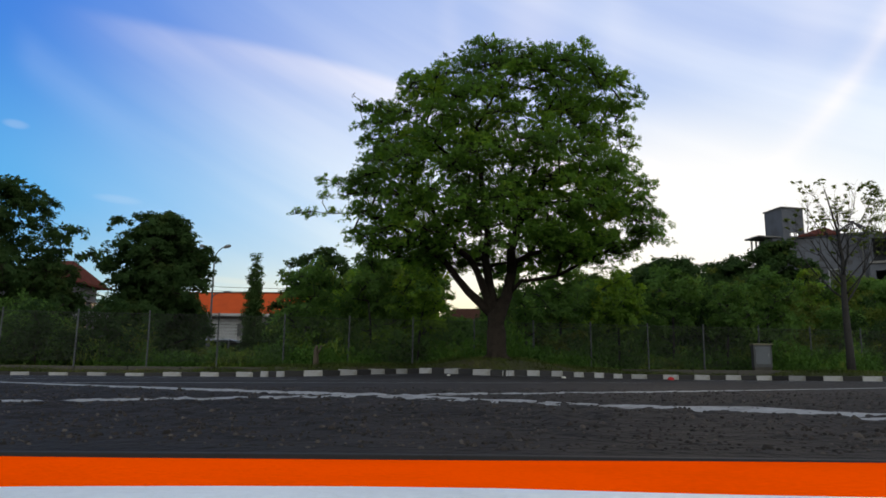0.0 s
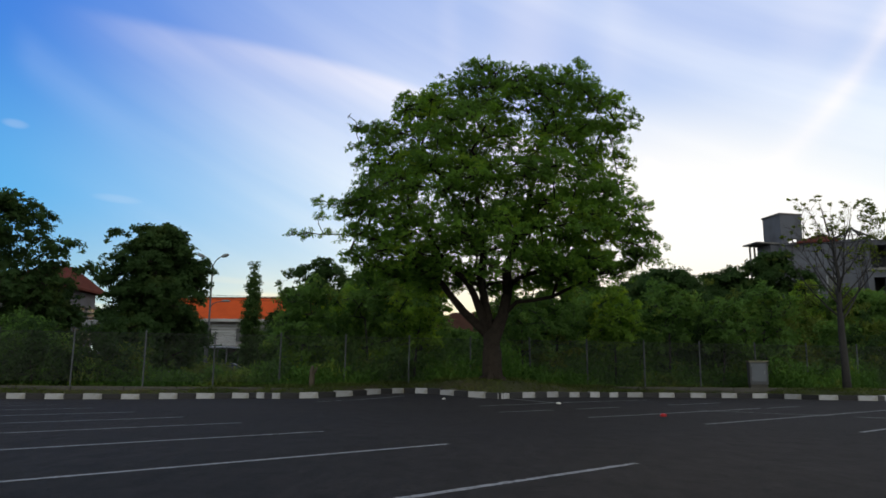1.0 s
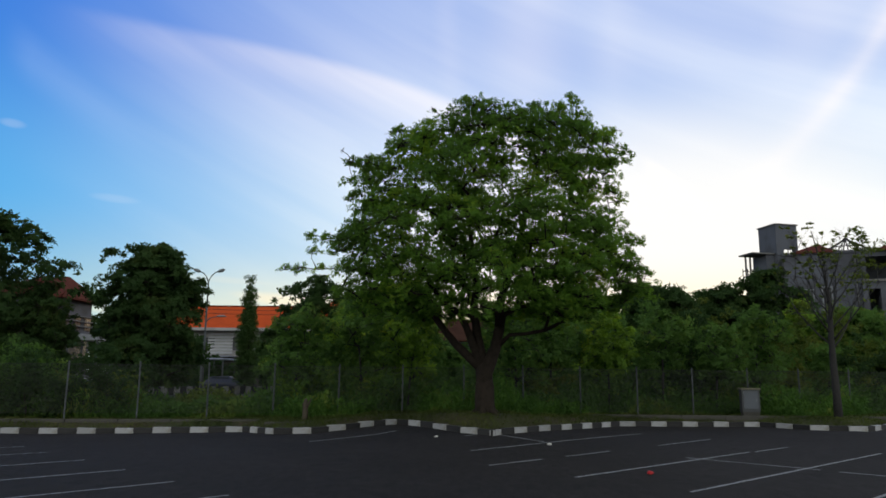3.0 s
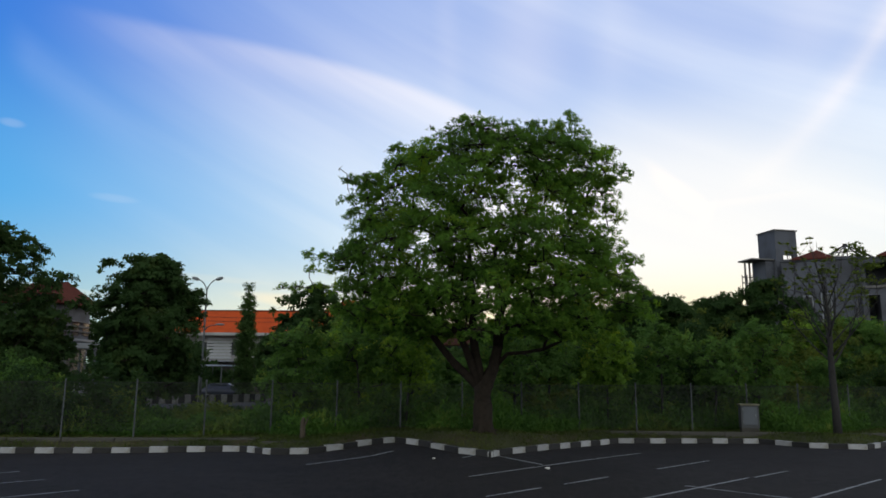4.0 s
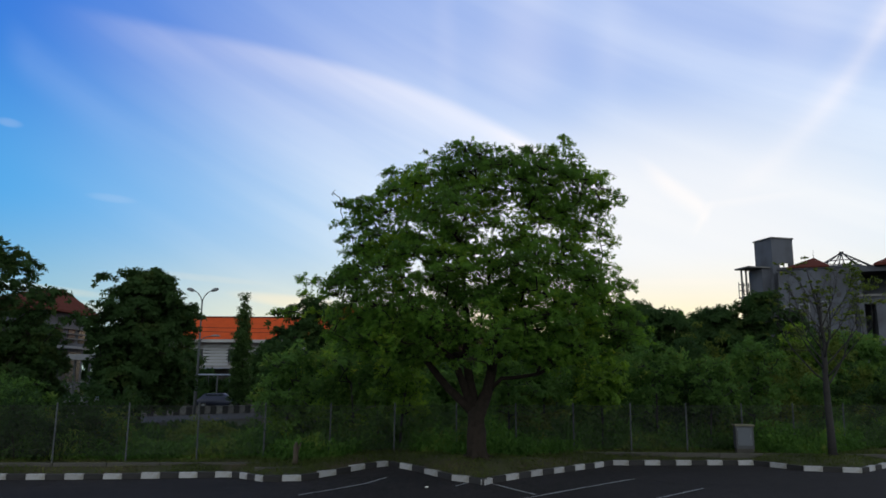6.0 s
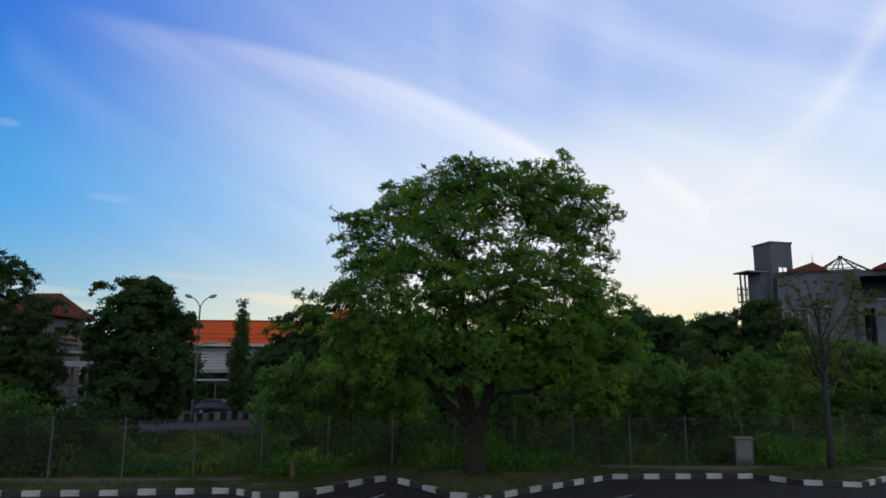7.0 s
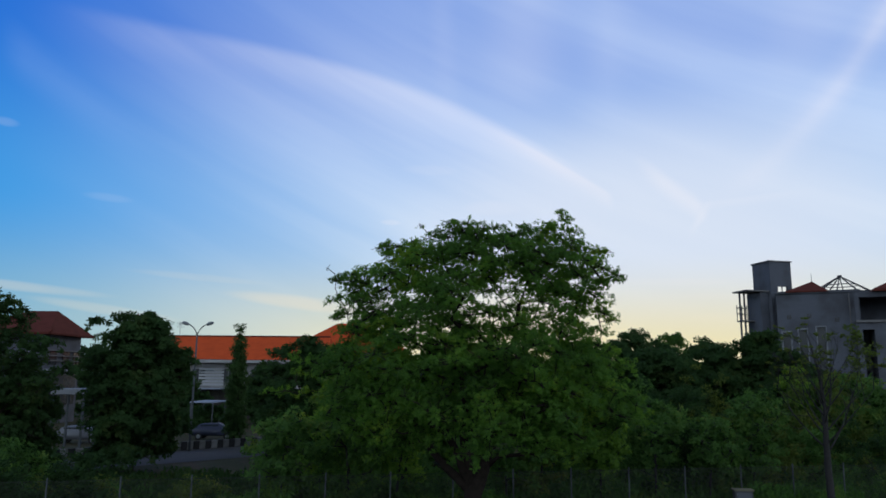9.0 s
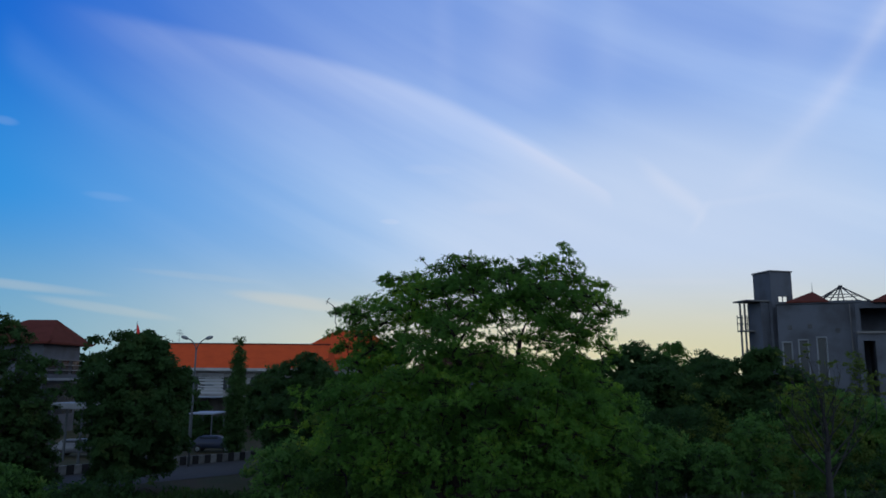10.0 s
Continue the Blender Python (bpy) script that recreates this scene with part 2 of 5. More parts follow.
def leaf_material(name, dark, light, yellow, through_=0.35):
    """Leaves: each one its own shade, some light shining through, a dull sheen."""
    m = bpy.data.materials.new(name)
    m.use_nodes = True
    nt = m.node_tree
    b = nt.nodes["Principled BSDF"]
    b.inputs["Roughness"].default_value = 0.7
    b.inputs["Specular IOR Level"].default_value = 0.03
    geo = nt.nodes.new("ShaderNodeNewGeometry")
    ramp = nt.nodes.new("ShaderNodeValToRGB")
    el = ramp.color_ramp.elements
    el[0].color, el[1].color = (*dark, 1), (*yellow, 1)
    el[1].position = 1.0
    mid = el.new(0.7)
    mid.color = (*light, 1)
    tc = nt.nodes.new("ShaderNodeTexCoord")
    n = nt.nodes.new("ShaderNodeTexNoise")
    n.inputs["Scale"].default_value, n.inputs["Detail"].default_value = 0.55, 2.0
    nt.links.new(tc.outputs["Object"], n.inputs["Vector"])
    mr = nt.nodes.new("ShaderNodeMapRange")
    mr.inputs[1].default_value, mr.inputs[2].default_value, mr.inputs[3].default_value, mr.inputs[4].default_value = 0.38, 0.64, 0.06, 0.72
    nt.links.new(n.outputs["Fac"], mr.inputs[0])
    mad = nt.nodes.new("ShaderNodeMath")
    mad.operation = "MULTIPLY_ADD"
    mad.inputs[1].default_value = 0.22
    nt.links.new(geo.outputs["Random Per Island"], mad.inputs[0])
    nt.links.new(mr.outputs[0], mad.inputs[2])
    nt.links.new(mad.outputs[0], ramp.inputs[0])
    nt.links.new(ramp.outputs[0], b.inputs["Base Color"])
    tr = nt.nodes.new("ShaderNodeBsdfTranslucent")
    hs = nt.nodes.new("ShaderNodeHueSaturation")
    hs.inputs["Hue"].default_value, hs.inputs["Saturation"].default_value, hs.inputs["Value"].default_value = 0.485, 1.1, 1.3
    nt.links.new(ramp.outputs[0], hs.inputs["Color"])
    nt.links.new(hs.outputs[0], tr.inputs["Color"])
    mx = nt.nodes.new("ShaderNodeMixShader")
    mx.inputs[0].default_value = through_
    out = nt.nodes["Material Output"]
    nt.links.new(b.outputs[0], mx.inputs[1])
    nt.links.new(tr.outputs[0], mx.inputs[2])
    nt.links.new(mx.outputs[0], out.inputs["Surface"])
    return m


def chip_material():
    """Stone chips in tar: most of them black, some bare grey or brown."""
    m = bpy.data.materials.new("stone_chips")
    m.use_nodes = True
    nt = m.node_tree
    b = nt.nodes["Principled BSDF"]
    b.inputs["Roughness"].default_value, b.inputs["Specular IOR Level"].default_value = 0.9, 0.15
    geo = nt.nodes.new("ShaderNodeNewGeometry")
    ramp = nt.nodes.new("ShaderNodeValToRGB")
    el = ramp.color_ramp.elements
    el[0].color, el[1].color = (0.011, 0.010, 0.010, 1), (0.060, 0.053, 0.050, 1)
    mid = el.new(0.75)
    mid.color = (0.028, 0.024, 0.024, 1)
    nt.links.new(geo.outputs["Random Per Island"], ramp.inputs[0])
    nt.links.new(ramp.outputs[0], b.inputs["Base Color"])
    return m


STONE_CHIP = chip_material()
ASPHALT = asphalt_material()
DARK_CONCRETE = material("dark_grey_concrete", (0.0476, 0.0462, 0.0434), 0.95, scale=0.8, vary=0.3, fine=16, bump=0.4, dark=(0.0238, 0.0245, 0.021))
ROAD = material("road_asphalt", (0.032, 0.033, 0.036), 0.85, scale=0.3, vary=0.2, fine=40, bump=0.3)
LINE_PAINT = material("worn_line_paint", (0.188, 0.2, 0.22), 0.8, scale=14, vary=0.3, fine=120, bump=0.3, dark=(0.08, 0.08, 0.084), thresh=(0.50, 0.72))
KERB_WHITE = material("white_kerb_paint", (0.2214, 0.2288, 0.2472), 0.75, scale=4, vary=0.16, fine=35, bump=0.25, random_=0.12, dark=(0.1624, 0.1587, 0.1513))
KERB_BLACK = material("black_kerb_paint", (0.016, 0.016, 0.018), 0.65, scale=4, vary=0.3, fine=35, bump=0.25, random_=0.2)
SOIL = material("grassy_soil", (0.034, 0.037, 0.018), 0.95, scale=0.5, vary=0.3, fine=14, bump=0.8, dark=(0.050, 0.038, 0.026), spec=0.1)
GRASS = leaf_material("grass_blades", (0.026, 0.04, 0.011), (0.05001, 0.06801, 0.019), (0.1, 0.09501, 0.04), 0.25)
BARK = material("grey_brown_bark", (0.02243, 0.01782, 0.01518), 0.95, scale=6, vary=0.35, fine=26, bump=0.9, dark=(0.01451, 0.01188, 0.009896), spec=0.1)
BARK_PALE = material("pale_bark", (0.022, 0.0215, 0.0225), 0.95, scale=6, vary=0.3, fine=26, bump=0.8, spec=0.2)
LEAF_MAIN = leaf_material("rain_tree_leaves", (0.042, 0.093, 0.024), (0.080, 0.172, 0.028), (0.16, 0.24, 0.030), 0.6)
LEAF_DARK = leaf_material("dark_leaves", (0.02116, 0.04416, 0.01656), (0.02944, 0.0598, 0.01932), (0.0506, 0.0736, 0.02208), 0.45)
LEAF_BUSH = leaf_material("bush_leaves", (0.04433, 0.09438, 0.02717), (0.06578, 0.1344, 0.03146), (0.1358, 0.1745, 0.03718), 0.5)
LEAF_WEED = leaf_material("weed_leaves", (0.02873, 0.06977, 0.01847), (0.05746, 0.1272, 0.02668), (0.1334, 0.1642, 0.03694), 0.4)
LEAF_OLIVE = leaf_material("olive_leaves", (0.048, 0.0744, 0.0192), (0.084, 0.1176, 0.0264), (0.156, 0.168, 0.036), 0.45)
LEAF_LIGHT = leaf_material("light_green_leaves", (0.0616, 0.1288, 0.02352), (0.1176, 0.2128, 0.0336), (0.2576, 0.2912, 0.04032), 0.55)
LEAF_CYPRESS = leaf_material("columnar_leaves", (0.028, 0.058, 0.020), (0.046, 0.088, 0.028), (0.07, 0.11, 0.035), 0.3)
POST_STEEL = material("weathered_post_steel", (0.05508, 0.06311, 0.07114), 0.8, 0.0, scale=5, vary=0.25, fine=40, bump=0.1)
STEEL = material("galvanised_steel", (0.125, 0.14, 0.155), 0.75, 0.0, scale=5, vary=0.2, fine=40, bump=0.1)
WIRE = material("fence_wire", (0.02475, 0.0275, 0.0275), 0.8, 0.0, scale=5, vary=0.2, fine=40, bump=0.0)
CONCRETE = material("weathered_concrete", (0.1, 0.1, 0.104), 0.9, scale=0.6, vary=0.2, fine=16, bump=0.4, dark=(0.068, 0.068, 0.0704))
GREY_WALL = material("grey_plaster", (0.0645, 0.0715, 0.0905), 0.9, scale=0.35, vary=0.2, fine=8, bump=0.2, dark=(0.039, 0.04125, 0.0495))
WHITE_WALL = material("white_plaster", (0.2359, 0.2359, 0.2486), 0.85, scale=0.4, vary=0.1, fine=9, bump=0.15, dark=(0.1594, 0.1594, 0.1658))
ROOF_TILE = material("orange_clay_tiles", (0.32, 0.0512, 0.0152), 0.95, spec=0.05, scale=0.8, vary=0.28, fine=7, bump=0.3, dark=(0.272, 0.044, 0.0144), random_=0.06)
ROOF_DARK = material("dark_red_clay_tiles", (0.0704, 0.0216, 0.0176), 0.95, spec=0.05, scale=0.8, vary=0.2, fine=7, bump=0.3)
ROOF_BROWN = material("weathered_brown_tiles", (0.036, 0.01728, 0.01248), 0.95, spec=0.05, scale=0.8, vary=0.25, fine=7, bump=0.3)
GLASS_DARK = material("dark_window_glass", (0.02, 0.025, 0.03), 0.2, scale=1, vary=0.1, fine=5, bump=0.0, spec=0.25)
FRAME_WHITE = material("white_window_frame", (0.135, 0.147, 0.168), 0.6, scale=3, vary=0.1, fine=20, bump=0.05)
BOX_GREY = material("pale_grey_cabinet_paint", (0.0675, 0.07762, 0.0945), 0.6, scale=2, vary=0.12, fine=30, bump=0.08)
BOX_BODY = material("dark_grey_cabinet_paint", (0.0455, 0.049, 0.056), 0.7, scale=2, vary=0.2, fine=30, bump=0.1)
BOX_CAP = material("yellowed_cap_paint", (0.1071, 0.1041, 0.0714), 0.7, scale=3, vary=0.15, fine=30, bump=0.1)
ORANGE_PAD = material("orange_nylon_mat", (1.0, 0.078, 0.002), 0.95, spec=0.0, scale=14, vary=0.1, fine=300, bump=0.2)
WHITE_PAD = material("pale_blue_nylon", (0.62, 0.68, 0.74), 0.6, scale=14, vary=0.1, fine=300, bump=0.2)
MAT_EDGE_SHADE = material("mat_edge_shade", (0.012, 0.012, 0.013), 0.8, scale=20, vary=0.2, fine=200, bump=0.1)
RED_PLASTIC = material("red_plastic_bag", (0.26, 0.012, 0.016), 0.5, scale=20, vary=0.2, fine=80, bump=0.3)
LITTER_WHITE = material("white_litter", (0.42, 0.42, 0.41), 0.7, scale=20, vary=0.2, fine=80, bump=0.2)
WOOD = material("grey_wood", (0.04675, 0.0385, 0.03025), 0.9, scale=5, vary=0.3, fine=30, bump=0.5)
BLUE_METAL = material("blue_grey_awning", (0.18, 0.21, 0.2775), 0.6, scale=1, vary=0.1, fine=10, bump=0.1)
SHUTTER = material("white_louvre", (0.2904, 0.3036, 0.33), 0.6, scale=1, vary=0.1, fine=10, bump=0.1)
CAR_WHITE = material("white_car_paint", (0.0975, 0.105, 0.1237), 0.3, scale=2, vary=0.06, fine=10, bump=0.0)
CAR_BLUE = material("blue_grey_car_paint", (0.022, 0.028, 0.05), 0.3, scale=2, vary=0.06, fine=10, bump=0.0)
KERB_DIRTY = material("dirty_white_kerb_paint", (0.133, 0.1365, 0.14), 0.85, scale=4, vary=0.2, fine=35, bump=0.25, random_=0.25, dark=(0.084, 0.084, 0.0805))
RUBBER = material("tyre_rubber", (0.02, 0.02, 0.02), 0.85, scale=8, vary=0.2, fine=40, bump=0.1)
FLAG_RED = material("red_cloth", (0.5, 0.03, 0.03), 0.8, scale=4, vary=0.15, fine=60, bump=0.1)
DARK_STEEL = material("dark_weathered_steel", (0.034, 0.036, 0.042), 0.8, 0.0, scale=5, vary=0.25, fine=40, bump=0.1)


# ---- building blocks ----
def mesh_from(name, verts, faces, mat, smooth=False):
    me = bpy.data.meshes.new(name)
    me.from_pydata([tuple(v) for v in verts], [], faces)
    me.materials.append(mat)
    if smooth:
        me.polygons.foreach_set("use_smooth", [True] * len(me.polygons))
    me.update()
    return me


def part(name, bm, mat, parent=None, label="", smooth=False):
    me = bpy.data.meshes.new(name)
    bm.to_mesh(me)
    bm.free()
    me.materials.append(mat)
    if smooth:
        me.polygons.foreach_set("use_smooth", [True] * len(me.polygons))
    ob = new(name, me)
    ob.parent = parent
    if label:
        tagged(ob, label)
    return ob


def put(name, me, parent=None, label="", m=None):
    ob = new(name, me)
    ob.parent = parent
    if m is not None:
        ob.matrix_basis = m
    if label:
        tagged(ob, label)
    return ob


def thing(name, m, label, category, group="", kind=""):
    ob = new(name)
    ob.matrix_basis = m
    ob.empty_display_size = 0.3
    return tagged(ob, label, category, group, kind)


def add_box(bm, x0, x1, y0, y1, z0, z1, bevel=0.0):
    vs = [bm.verts.new((x, y, z)) for z in (z0, z1) for y in (y0, y1) for x in (x0, x1)]
    fs = [(0, 2, 3, 1), (4, 5, 7, 6), (0, 1, 5, 4), (2, 6, 7, 3), (0, 4, 6, 2), (1, 3, 7, 5)]
    faces = [bm.faces.new([vs[i] for i in f]) for f in fs]
    if bevel:
        edges = list({e for f in faces for e in f.edges})
        bmesh.ops.bevel(bm, geom=edges, offset=bevel, segments=2, affect="EDGES", profile=0.5)
    return bm


def box(x0, x1, y0, y1, z0, z1, bevel=0.0):
    return add_box(bmesh.new(), x0, x1, y0, y1, z0, z1, bevel)


def tubes(chains, sides=7):
    """Tapered tubes along chains of (point, radius), as vertices and faces."""
    verts, faces = [], []
    for chain in chains:
        pts = [Vector(p) for p, r in chain]
        rad = [r for p, r in chain]
        n = sides if rad[0] > 0.03 else 4
        base = len(verts)
        ref = Vector((0.31, 0.17, 0.94))
        for i, p in enumerate(pts):
            d = (pts[min(i + 1, len(pts) - 1)] - pts[max(i - 1, 0)]).normalized()
            a = d.cross(ref)
            if a.length < 0.05:
                a = d.cross(Vector((1, 0, 0)))
            a.normalize()
            b = d.cross(a)
            for k in range(n):
                w = 2 * math.pi * k / n
                verts.append(p + (a * math.cos(w) + b * math.sin(w)) * rad[i])
        for i in range(len(pts) - 1):
            for k in range(n):
                faces.append((base + i * n + k, base + i * n + (k + 1) % n, base + (i + 1) * n + (k + 1) % n, base + (i + 1) * n + k))
        faces.append(tuple(base + (len(pts) - 1) * n + k for k in range(n)))
        faces.append(tuple(base + k for k in reversed(range(n))))
    return verts, faces


def leaf_mesh(name, centres, length, width, mat, rng, droop=0.35):
    """One folded four-cornered leaf at every centre, in all directions, as one mesh."""
    n = len(centres)
    ang = rng.uniform(0, 2 * np.pi, n)
    tilt = rng.normal(-droop, 0.45, n)
    d = np.stack([np.cos(ang) * np.cos(tilt), np.sin(ang) * np.cos(tilt), np.sin(tilt)], 1)
    up = np.stack([rng.normal(0, 0.45, n), rng.normal(0, 0.45, n), np.ones(n)], 1)
    s = np.cross(d, up)
    s /= np.linalg.norm(s, axis=1, keepdims=True) + 1e-9
    sz = rng.uniform(0.65, 1.35, n)[:, None]
    L, W = length * sz, width * sz
    v = np.empty((n, 4, 3))
    v[:, 0] = centres - d * L * 0.5
    v[:, 1] = centres + s * W * 0.5 + d * L * 0.05
    v[:, 2] = centres + d * L * 0.5
    v[:, 3] = centres - s * W * 0.5 + d * L * 0.05
    me = bpy.data.meshes.new(name)
    me.vertices.add(4 * n)
    me.vertices.foreach_set("co", v.reshape(-1))
    me.loops.add(4 * n)
    me.loops.foreach_set("vertex_index", np.arange(4 * n, dtype=np.int32))
    me.polygons.add(n)
    me.polygons.foreach_set("loop_start", np.arange(0, 4 * n, 4, dtype=np.int32))
    me.polygons.foreach_set("loop_total", np.full(n, 4, dtype=np.int32))
    me.materials.append(mat)
    me.update(calc_edges=True)
    return me


def grow(tips, stem, rng, r_tip=0.012, r_max=0.4, power=2.3, kink=0.12, pull=0.55, bare=None):
    """Branches from the nodes of a stem to every tip: each tip joins the nearest node that lies below it and inwards.
    Returns chains of (point, radius)."""
    nodes = [np.array(p, float) for p in stem[0]]
    parent = list(stem[1])
    root = np.array(stem[0][0], float)
    hub = np.array(stem[0][-1], float) if len(stem) < 3 else np.array(stem[2], float)
    order = np.argsort(np.linalg.norm(tips - hub, axis=1))
    for i in order:
        t = tips[i]
        pts = np.array(nodes)
        dv = t - pts
        dist = np.linalg.norm(dv, axis=1)
        out = np.linalg.norm(pts - hub, axis=1)
        tip_out = np.linalg.norm(t - hub)
        cost = dist + 0.35 * np.maximum(0, out - tip_out) * 3 + 0.5 * np.maximum(0, pts[:, 2] - t[2]) + 0.06 * out
        cost[: bare or max(1, len(stem[0]) // 3)] += 50
        j = int(np.argmin(cost))
        p0 = pts[j]
        steps = max(2, int(dist[j] / 0.55))
        bend = np.array([rng.normal(0, kink), rng.normal(0, kink), abs(rng.normal(0.0, kink)) - pull * 0.12]) * dist[j]
        last = j
        for k in range(1, steps + 1):
            f = k / steps
            p = p0 + (t - p0) * f + bend * 4 * f * (1 - f) * 0.5 + rng.normal(0, 0.035, 3) * (k < steps) * min(1, dist[j])
            nodes.append(p)
            parent.append(last)
            last = len(nodes) - 1
    n = len(nodes)
    load = np.zeros(n)
    kids = [[] for _ in range(n)]
    for i, p in enumerate(parent):
        if p >= 0:
            kids[p].append(i)
    for i in range(n - 1, -1, -1):
        load[i] = sum(load[k] for k in kids[i]) if kids[i] else 1.0
    rad = np.minimum(r_tip * load ** (1 / power), r_max)
    if len(stem) > 3:
        rad[: len(stem[3])] = np.maximum(rad[: len(stem[3])], stem[3])
    chains = []
    starts = [0]
    while starts:
        s = starts.pop()
        chain = [] if parent[s] < 0 else [(nodes[parent[s]], min(rad[parent[s]], rad[s] * 1.25))]
        cur = s
        while True:
            chain.append((nodes[cur], rad[cur]))
            if not kids[cur]:
                break
            big = max(kids[cur], key=lambda k: load[k])
            starts += [k for k in kids[cur] if k != big]
            cur = big
        if len(chain) > 1:
            chains.append(chain)
    return chains


def sprays(clumps, per, rng, flat=0.55, sub=7, spread=0.33, thin=0.42, sag=0.25):
    """Leaf centres: every clump (x, y, z, r) breaks into small flat pads of leaves."""
    out = []
    for x, y, z, r in clumps:
        k = max(3, int(sub * r * r / 0.6))
        u = rng.normal(0, 1, (k, 3))
        u /= np.linalg.norm(u, axis=1, keepdims=True)
        pads = u * (rng.uniform(0.25, 1.0, k) ** 0.5)[:, None] * r * np.array([1, 1, flat]) + np.array([x, y, z])
        m = max(6, int(per * r * r / k))
        for p in pads:
            q = np.clip(rng.normal(0, 1, (m, 3)), -1.75, 1.75) * spread * r * np.array([1, 1, thin])
            q[:, 2] -= sag * (q[:, 0] ** 2 + q[:, 1] ** 2) / max(r, 0.2)
            out.append(p + q)
    return np.concatenate(out)


def tufts(pads, dens, rng, heart, flat=0.38, sub=8):
    """Leaf whorls on flat, drooping pads (x, y, z, r) that break into tufts. heart: where the limbs spread from.
    Returns the whorls' places and axes, and the twigs that carry the tufts."""
    at, axis, twigs = [], [], []
    for x, y, z, r in pads:
        c = np.array([x, y, z])
        out = c - np.array(heart)
        out[2] *= 0.4
        out /= np.linalg.norm(out) + 1e-6
        ph = rng.uniform(0, 6.28, 2)
        k = max(3, int(sub * r / 0.6))
        w = rng.uniform(0, 2 * np.pi, k)
        rim = r * (1 + 0.28 * np.sin(2 * w + ph[0]) + 0.18 * np.sin(3 * w + ph[1]))
        rho = np.sqrt(rng.uniform(0.02, 1.0, k)) * rim
        lift = flat * r * (1 - (rho / r) ** 2) - 0.25 * rho * (np.cos(w) * out[0] + np.sin(w) * out[1])
        spots = c + np.stack([np.cos(w) * rho, np.sin(w) * rho, lift + rng.normal(0, 0.14 * r, k)], 1)
        n = max(3, int(dens * r * r / k))
        for p in spots:
            g = np.clip(rng.normal(0, 1, (n, 3)), -1.9, 1.9) * np.array([0.27, 0.27, 0.12]) * max(r, 0.22)
            g[:, 2] -= 0.5 * (g[:, 0] ** 2 + g[:, 1] ** 2) / max(r, 0.22)
            at.append(p + g)
            a = np.stack([g[:, 0] * 1.2, g[:, 1] * 1.2, np.full(n, 0.55)], 1) + out * 0.25 + rng.normal(0, 0.42, (n, 3))
            axis.append(a / np.linalg.norm(a, axis=1, keepdims=True))
            mid = (c + p) / 2 + rng.normal(0, 0.05, 3) - np.array([0, 0, 0.08 * r])
            twigs.append([(tuple(c), 0.014), (tuple(mid), 0.010), (tuple(p), 0.005)])
    return np.concatenate(at), np.concatenate(axis), twigs


def whorls(name, at, axis, count, length, width, mat, rng):
    """A star of drooping leaflets at every place, square to its axis, as one mesh."""
    n = len(at)
    ref = np.where(np.abs(axis[:, :1]) < 0.8, np.array([[1.0, 0, 0]]), np.array([[0, 1.0, 0]]))
    u = np.cross(axis, ref)
    u /= np.linalg.norm(u, axis=1, keepdims=True)
    v = np.cross(axis, u)
    turn = rng.uniform(0, 2 * np.pi, n)
    size = rng.uniform(0.75, 1.25, n)
    quads = np.empty((n, count, 4, 3))
    for k in range(count):
        w = (turn + 2 * np.pi * k / count + rng.normal(0, 0.18, n))[:, None]
        dip = rng.normal(0.42, 0.25, n)[:, None]
        d = (u * np.cos(w) + v * np.sin(w)) * np.cos(dip) - axis * np.sin(dip)
        s = np.cross(d, axis)
        s /= np.linalg.norm(s, axis=1, keepdims=True) + 1e-9
        L = (length * size * rng.uniform(0.75, 1.2, n))[:, None]
        W = (width * size)[:, None]
        quads[:, k, 0] = at + d * L * 0.06
        quads[:, k, 1] = at + d * L * 0.58 + s * W * 0.5
        quads[:, k, 2] = at + d * L
        quads[:, k, 3] = at + d * L * 0.58 - s * W * 0.5
    m = n * count
    me = bpy.data.meshes.new(name)
    me.vertices.add(4 * m)
    me.vertices.foreach_set("co", quads.reshape(-1))
    me.loops.add(4 * m)
    me.loops.foreach_set("vertex_index", np.arange(4 * m, dtype=np.int32))
    me.polygons.add(m)
    me.polygons.foreach_set("loop_start", np.arange(0, 4 * m, 4, dtype=np.int32))
    me.polygons.foreach_set("loop_total", np.full(m, 4, dtype=np.int32))
    me.materials.append(mat)
    me.update(calc_edges=True)
    return me


# ---- ground ----
# the kerb's foot, corner by corner: x, y, then the number of painted blocks up to the next corner
KERB = [(-60.0, 19.9, 80), (-8.32, 25.45, 2), (-7.1, 25.5, 4), (-5.67, 24.3, 2), (-4.37, 24.35, 2), (-3.39, 25.6, 2), (-2.55, 27.0, 2),
        (-1.75, 27.75, 5), (0.72, 24.25, 1), (1.3, 23.95, 1), (1.8, 23.5, 1), (2.1, 23.95, 11), (7.3, 29.9, 9), (13.3, 30.6, 3), (14.56, 28.85, 3),
        (16.6, 28.4, 4), (18.6, 30.2, 4), (20.5, 32.2, 60), (60.0, 34.5, 0)]
KX, KY = np.array([k[0] for k in KERB]), np.array([k[1] for k in KERB])


def kerb_y(x):
    return np.interp(x, KX, KY)


def lot(x, y):
    """Height of the asphalt: nearly flat, a soft rise by the tree and a dip to the far side."""
    return (0.17 * np.exp(-(x / 3.3) ** 2 / 2 - ((y - 27.0) / 3.0) ** 2 / 2)
            - 0.12 * np.exp(-((x + 14) / 5.5) ** 2 / 2 - ((y - 26) / 4.5) ** 2 / 2))


